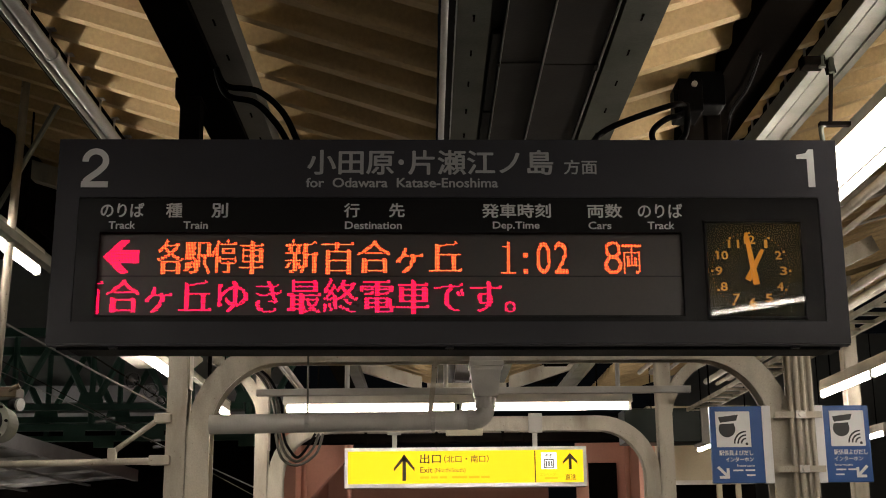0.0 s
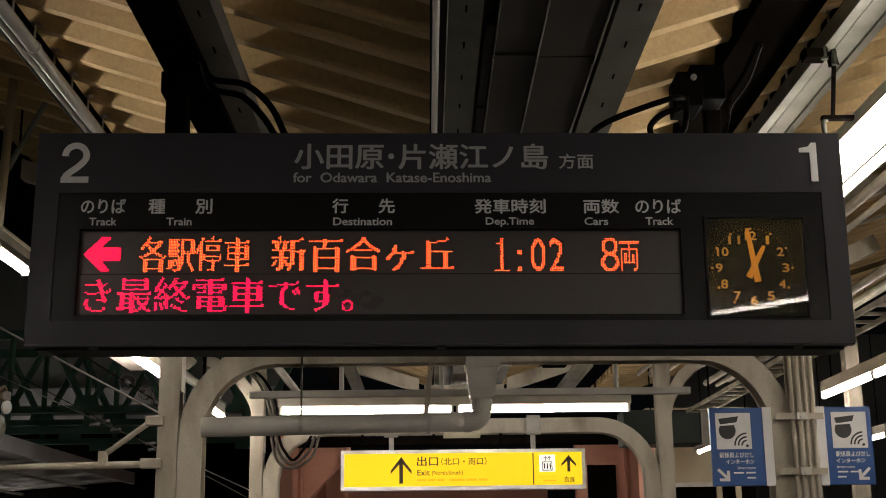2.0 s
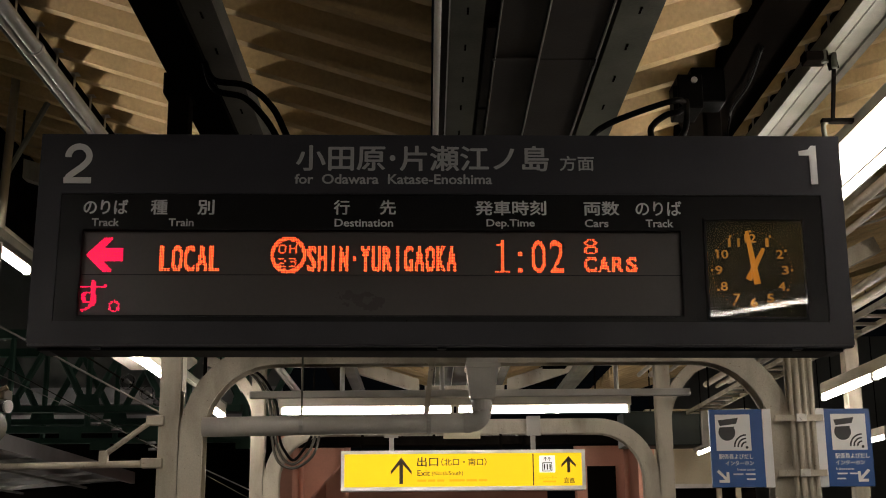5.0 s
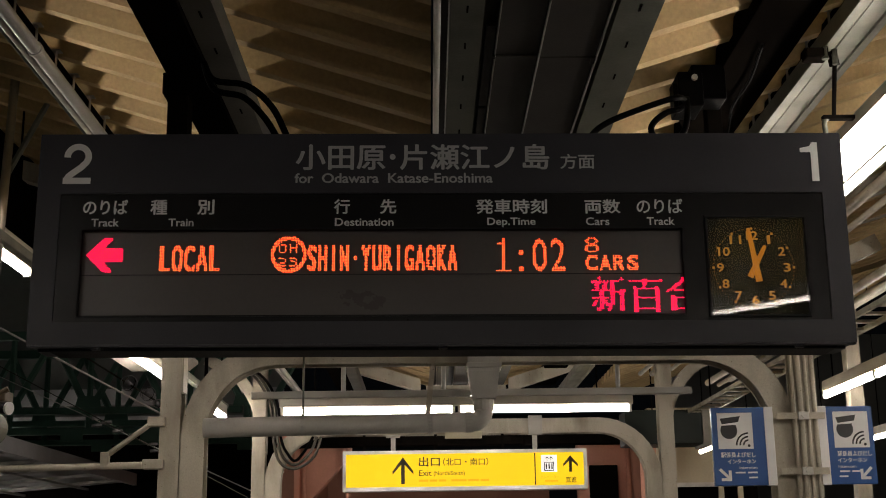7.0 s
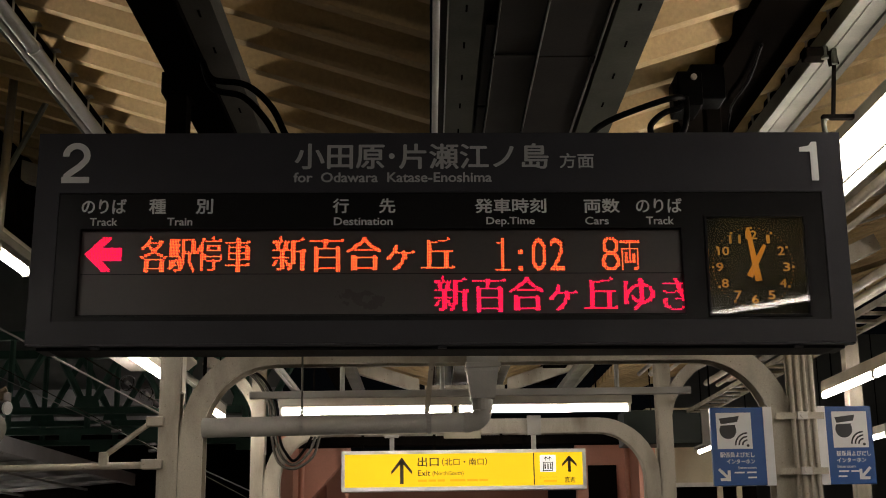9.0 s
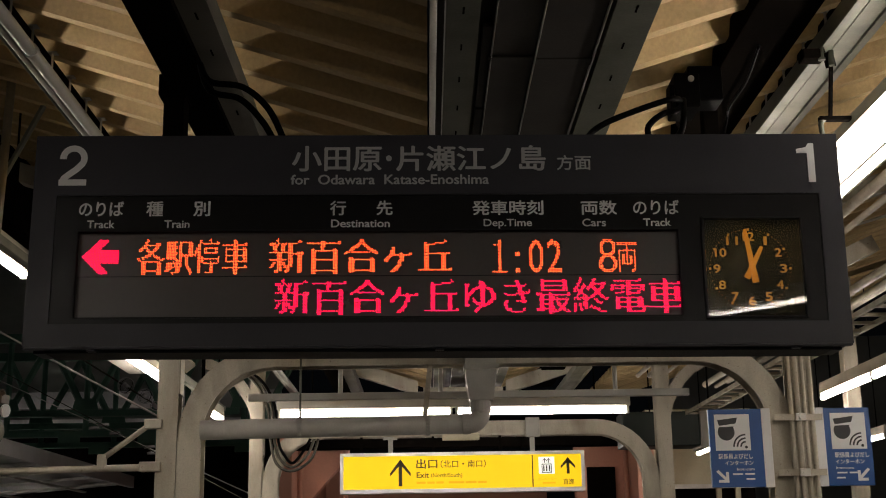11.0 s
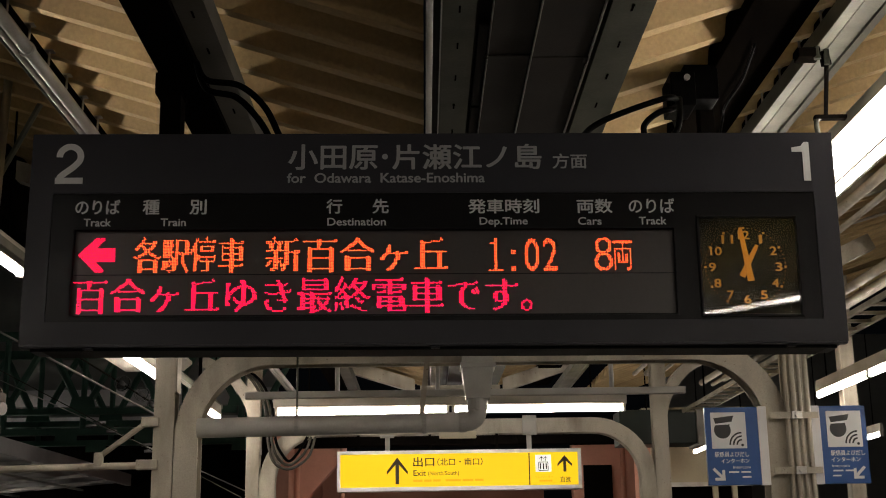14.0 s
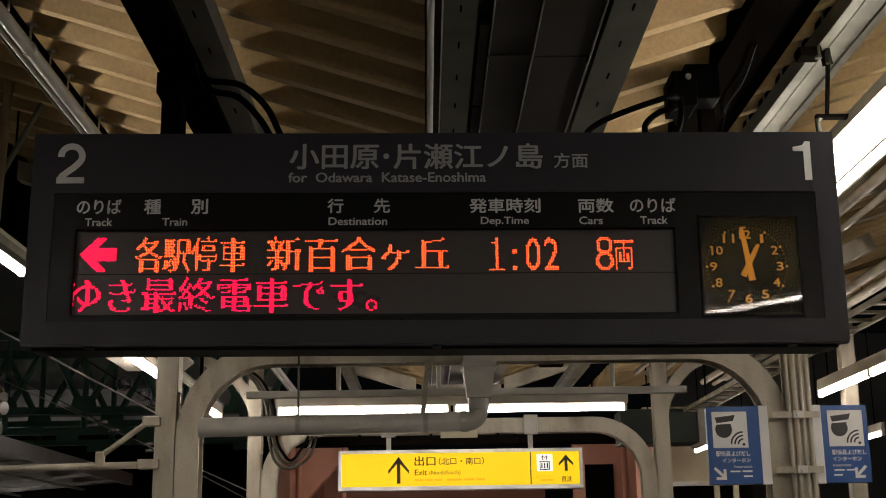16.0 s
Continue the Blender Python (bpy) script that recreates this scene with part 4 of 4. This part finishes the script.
# ---- beside and behind the platform
eave = thing("eave_pipe", "thin pale pipe along the outer roof edge", "pipe")
part("pipe", rod([(2.32, 5.0, 3.66), (3.4, 5.0, 3.98)], 0.01, 8), LAMP_BODY, eave, smooth=True)
rack = thing("cable_rack", "pale steel ladder rack for cables beside the roof", "cable rack")
for y in (2.0, 5.0, 8.0, 11.0):
    part("drop_rod", rod([(2.5, y, 2.965), (2.5, y, 3.9)], 0.008, 6), DARK, rack)
for x in (2.40, 2.60):
    part("side_rail", box(x - 0.01, x + 0.01, 1.0, 11.5, 2.945, 2.975), CREAM, rack)
for i in range(41):
    y = 1.1 + i * 0.255
    part("rung", box(2.411, 2.589, y, y + 0.03, 2.95, 2.968), CREAM, rack)

cabinet = thing("equipment_box", "dark green equipment box under the roof", "box")
part("case", box(1.80, 2.52, 8.5, 8.9, 2.66, 2.98, 0.01), DARK_GREEN, cabinet)
part("end_cap", box(2.522, 2.60, 8.49, 8.91, 2.64, 3.0, 0.008), GREY_PIPE, cabinet)

stairhouse = thing("stair_building", "salmon-painted stair enclosure at the platform's end", "building")
for x0, x1 in ((-1.75, -1.55), (2.33, 2.52)):
    part("wall", box(x0, x1, 11.0, 17.0, 0, 3.05), SALMON, stairhouse)
part("lintel", box(-1.75, 2.52, 11.2, 11.5, 2.92, 3.2), DARK, stairhouse)
part("wall", prism([(-1.55, 3.0), (-0.95, 3.0), (-0.95, 2.85), (-1.45, 2.3), (-1.55, 2.3)], 11.6, 11.8), SALMON, stairhouse)
part("wall", box(1.75, 2.33, 12.0, 12.2, 0, 3.0), SALMON, stairhouse)
# near-black sheet on the wall, painting the unlit opening
part("doorway_dark", box(1.88, 2.22, 11.97, 12.01, 0.2, 2.72), DARK, stairhouse)
part("wall", box(-1.55, 1.75, 15.8, 16.0, 0, 3.0), SALMON, stairhouse)
for x in (-1.50, -0.98, 2.28):
    part("downpipe", rod([(x, 11.5, 0), (x, 11.5, 2.95)], 0.03, 10), SALMON, stairhouse, smooth=True)

shelter = thing("waiting_room", "pale yellow panelled platform building with dark windows", "building")
part("wall", box(2.62, 3.9, 12.0, 12.2, 2.5, 3.4), WALL_CREAM, shelter)
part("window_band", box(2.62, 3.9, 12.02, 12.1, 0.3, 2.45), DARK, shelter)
part("sill", box(2.60, 3.9, 11.96, 12.0, 2.45, 2.5), ALUMINIUM, shelter)
for x in (3.42, 3.65):
    part("mullion", box(x, x + 0.06, 11.95, 12.0, 0, 2.5), WALL_CREAM, shelter)
for x in (3.0, 3.45):
    post = thing("roof_post", "pale steel post beside the track", "post", "far posts")
    part("shaft", box(x - 0.06, x + 0.06, 6.9, 7.02, -1.2, 3.9, 0.01), CREAM, post)

# green truss bridge over the tracks and the roof across
truss = thing("truss_bridge", "dark green riveted steel truss over the tracks", "truss")
for y in (14.0, 15.6):
    for z0, z1 in ((3.65, 3.735), (3.37, 3.45), (4.68, 4.80)):
        part("chord", box(-9.2, -2.6, y, y + 0.12, z0, z1), GREEN, truss)
    for k in range(6):
        x = -4.7 + (k - 4) * 1.08 + 1.08
        part("strut", rod([(x - 0.07, y + 0.06, 3.80), (x - 0.54, y + 0.06, 4.70)], 0.05, 6), GREEN, truss)
        part("strut", rod([(x + 0.07, y + 0.06, 3.80), (x + 0.54, y + 0.06, 4.70)], 0.05, 6), GREEN, truss)
        part("post", rod([(x, y + 0.06, 3.45), (x, y + 0.06, 4.70)], 0.042, 6), GREEN, truss)
        part("gusset", prism([(x - 0.18, 3.735), (x + 0.18, 3.735), (x + 0.14, 3.89), (x - 0.14, 3.89)], y - 0.012, y), GREEN, truss)
        part("lower_gusset", box(x - 0.35, x - 0.05, y - 0.012, y, 3.27, 3.37), GREEN, truss)
for k in range(7):
    x = -8.9 + k * 1.08
    part("brace", rod([(x, 14.06, 3.43), (x + 0.9, 15.66, 3.62)], 0.03, 6), GREEN, truss)
    part("brace", rod([(x + 0.9, 14.06, 3.43), (x, 15.66, 3.62)], 0.03, 6), GREEN, truss)
for x in (-8.9, -6.4):
    part("leg", box(x - 0.12, x + 0.12, 14.13, 14.35, -1.2, 4.7), GREEN, truss)
far = thing("far_building", "dim grey building behind the tracks", "building")
part("wall", box(-12, -2.4, 17.0, 17.3, 3.70, 6.5), FAR_DARK, far)
# near-black sheet put in for the unlit night below the wall
part("lower_dark", box(-12, -2.4, 17.1, 17.3, -1.2, 3.70), DARK, far)
part("pale_band", box(-12, -2.4, 16.9, 17.0, 4.12, 4.375), FAR_GREY, far)
part("pale_band", box(-12, -2.4, 16.92, 17.0, 3.80, 3.94), FAR_GREY, far)

far = thing("far_building", "dim grey building across the tracks", "building")
part("wall", box(4.6, 16, 22.0, 22.3, -1.2, 6.0), FAR_DARK, far)
for k in range(5):
    part("window", box(5.2 + k * 1.6, 6.2 + k * 1.6, 21.96, 22.0, 1.4, 2.6), DARK, far)
far_roof = thing("far_platform_roof", "grey sheet roof of the platform across the tracks", "roof")
part("sheet", prism([(-9.5, 2.55), (-4.75, 2.92), (-4.75, 3.02), (-9.5, 2.65)], 9.0, 40), FAR_GREY, far_roof)
part("fascia", box(-4.76, -4.70, 9.0, 40, 2.86, 3.04), FAR_GREY, far_roof)
for k in range(14):
    y = 9.6 + k * 1.3
    part("rafter", prism([(-9.4, 2.50), (-4.78, 2.86), (-4.78, 2.90), (-9.4, 2.54)], y, y + 0.05), STEEL, far_roof)
for x, z in ((-5.5, 2.79), (-6.5, 2.71)):
    part("purlin", box(x, x + 0.05, 9.0, 40, z, z + 0.03), STEEL, far_roof)

for y in (11.0, 15.5, 20.0):
    lamp("fluorescent_lamp", -7.4, y, y + 2.45, 2.3, label="white fluorescent batten lit under the roof across the tracks", drop=0.3)
# out of view on the left; added to light the truss and wall
lamp("fluorescent_lamp", -7.0, 15.4, 16.65, 2.95, label="unseen lit batten added under the truss to brighten it and the wall", drop=0.35)
for x, z, r in ((2.08, 3.42, 0.022), (2.20, 3.42, 0.028), (2.31, 3.40, 0.018), (2.75, 3.32, 0.03), (2.86, 3.30, 0.02), (2.98, 3.36, 0.035)):
    pipe = thing("conduit", "pale painted conduit under the roof's outer side", "conduit", "roof conduits")
    part("pipe", rod([(x, -2, z), (x, 9.2, z)], r, 10), CREAM, pipe, smooth=True)

for a, b, r in (((-3.2, 3.95, 3.346), (-1.559, 3.95, 2.468), 0.006), ((-3.8, 10.0, 3.862), (-2.80, 10.0, 3.24), 0.010), ((-7.14, 14.05, 4.72), (-1.74, 10.0, 2.297), 0.006), ((-5.4, 8.05, 4.18), (-1.61, 8.05, 2.18), 0.004)):
    wire = thing("wire", "thin overhead wire beside the platform", "wire", "overhead wires")
    part("strand", rod([a, b], r, 8), STEEL if r == 0.006 else SLOTTED, wire)
for x, z, r in ((-3.203, 3.50, 0.082), (-2.996, 3.385, 0.076), (-2.888, 3.28, 0.045)):
    ins = thing("insulator", "dark glassy disc insulator strung on an overhead wire", "insulator", "insulators")
    circle = [(x + r * math.cos(2 * math.pi * i / 24), 9.99 + 0.02 * math.cos(2 * math.pi * i / 24), z + r * math.sin(2 * math.pi * i / 24)) for i in range(25)]
    part("rim", rod(circle, 0.0045, 8), CERAMIC, ins, smooth=True)
    part("disc", rod([(x, 9.985, z), (x + 0.006, 9.997, z - 0.003)], r * 0.95, 24), GLASS, ins)
    part("cap", rod([(x - 0.01, 9.95, z + 0.01), (x + 0.02, 10.03, z - 0.02)], 0.024, 12), CERAMIC, ins, smooth=True)
for x, z in ((-2.932, 2.855), (-2.90, 2.79), (-3.30, 3.00), (-3.42, 3.09), (-3.52, 3.06)):
    ins = thing("insulator", "small pale disc insulator on an overhead wire", "insulator", "small insulators")
    part("disc", rod([(x, 10.0, z + 0.012), (x + 0.002, 10.0, z - 0.012)], 0.055, 16), CERAMIC, ins)

horn = thing("loudspeaker", "dark-backed round loudspeaker on a pale pole", "loudspeaker")
part("pole", rod([(-2.085, 2.5, 2.40), (-2.042, 2.5, 3.95)], 0.022, 10), CREAM, horn, smooth=True)
part("drum", rod([(-2.085, 2.44, 2.26), (-2.085, 2.62, 2.26)], 0.085, 28), RAIL, horn, smooth=False)
part("flange", rod([(-2.085, 2.425, 2.26), (-2.085, 2.44, 2.26)], 0.102, 28), RAIL, horn)
part("mouth", rod([(-2.085, 2.42, 2.26), (-2.085, 2.426, 2.26)], 0.072, 28), BLACK, horn)
for k in range(8):
    a = 2 * math.pi * k / 8
    part("bolt", rod([(-2.085 + 0.09 * math.cos(a), 2.415, 2.26 + 0.09 * math.sin(a)), (-2.085 + 0.09 * math.cos(a), 2.43, 2.26 + 0.09 * math.sin(a))], 0.007, 8), DARK, horn)
part("mount", box(-2.14, -1.965, 2.44, 2.56, 2.37, 2.42, 0.006), BROWN_INK, horn)
part("mount_arm", rod([(-2.0, 2.45, 2.40), (-1.955, 2.45, 2.425)], 0.014, 10), BROWN_INK, horn)
part("plug", rod([(-1.99, 2.46, 2.34), (-1.945, 2.44, 2.335)], 0.026, 14), BLACK, horn, smooth=True)
part("plug_ring", rod([(-1.948, 2.44, 2.335), (-1.938, 2.436, 2.334)], 0.030, 14), STEEL, horn)


# ---- what moves: the running line, which comes round behind the window, and the message, whose
# characters draw back into the board when the other language is shown
def run_x(t, second):
    return 0.081 - 0.2105 * (t - 8.5) if second else -1.155 - 0.2095 * t


CELL, LEFT, RIGHT = 24 * DOT, -1.081, 0.658


def motions():
    front, inside = 0.0218, 0.06
    for k, ob in enumerate(running):
        rows = []
        for step in range(0, 481, 3):
            t = step / 30
            if t <= 5.7:
                x, y = max(run_x(t, False) + k * CELL, LEFT), front
            elif t < 5.9:
                x, y = LEFT + (RIGHT - LEFT) * (t - 5.7) / 0.2, inside
            else:
                x, y = min(max(run_x(t, True) + k * CELL, LEFT), RIGHT), front
            rows.append((t, pose(x, y, ROW_2)))
        walk(ob, rows)
    for group, shown in ((message_a, lambda t: not 2.65 < t < 7.65), (message_b, lambda t: 2.65 < t < 7.65)):
        for ob in group:
            x, _, z = ob.location
            rows = [(t, pose(x, front if shown(t) else inside, z)) for t in (0.0, 1.3, 2.633, 2.667, 5.0, 7.633, 7.667, 11.0, 16.0)]
            walk(ob, rows)


motions()
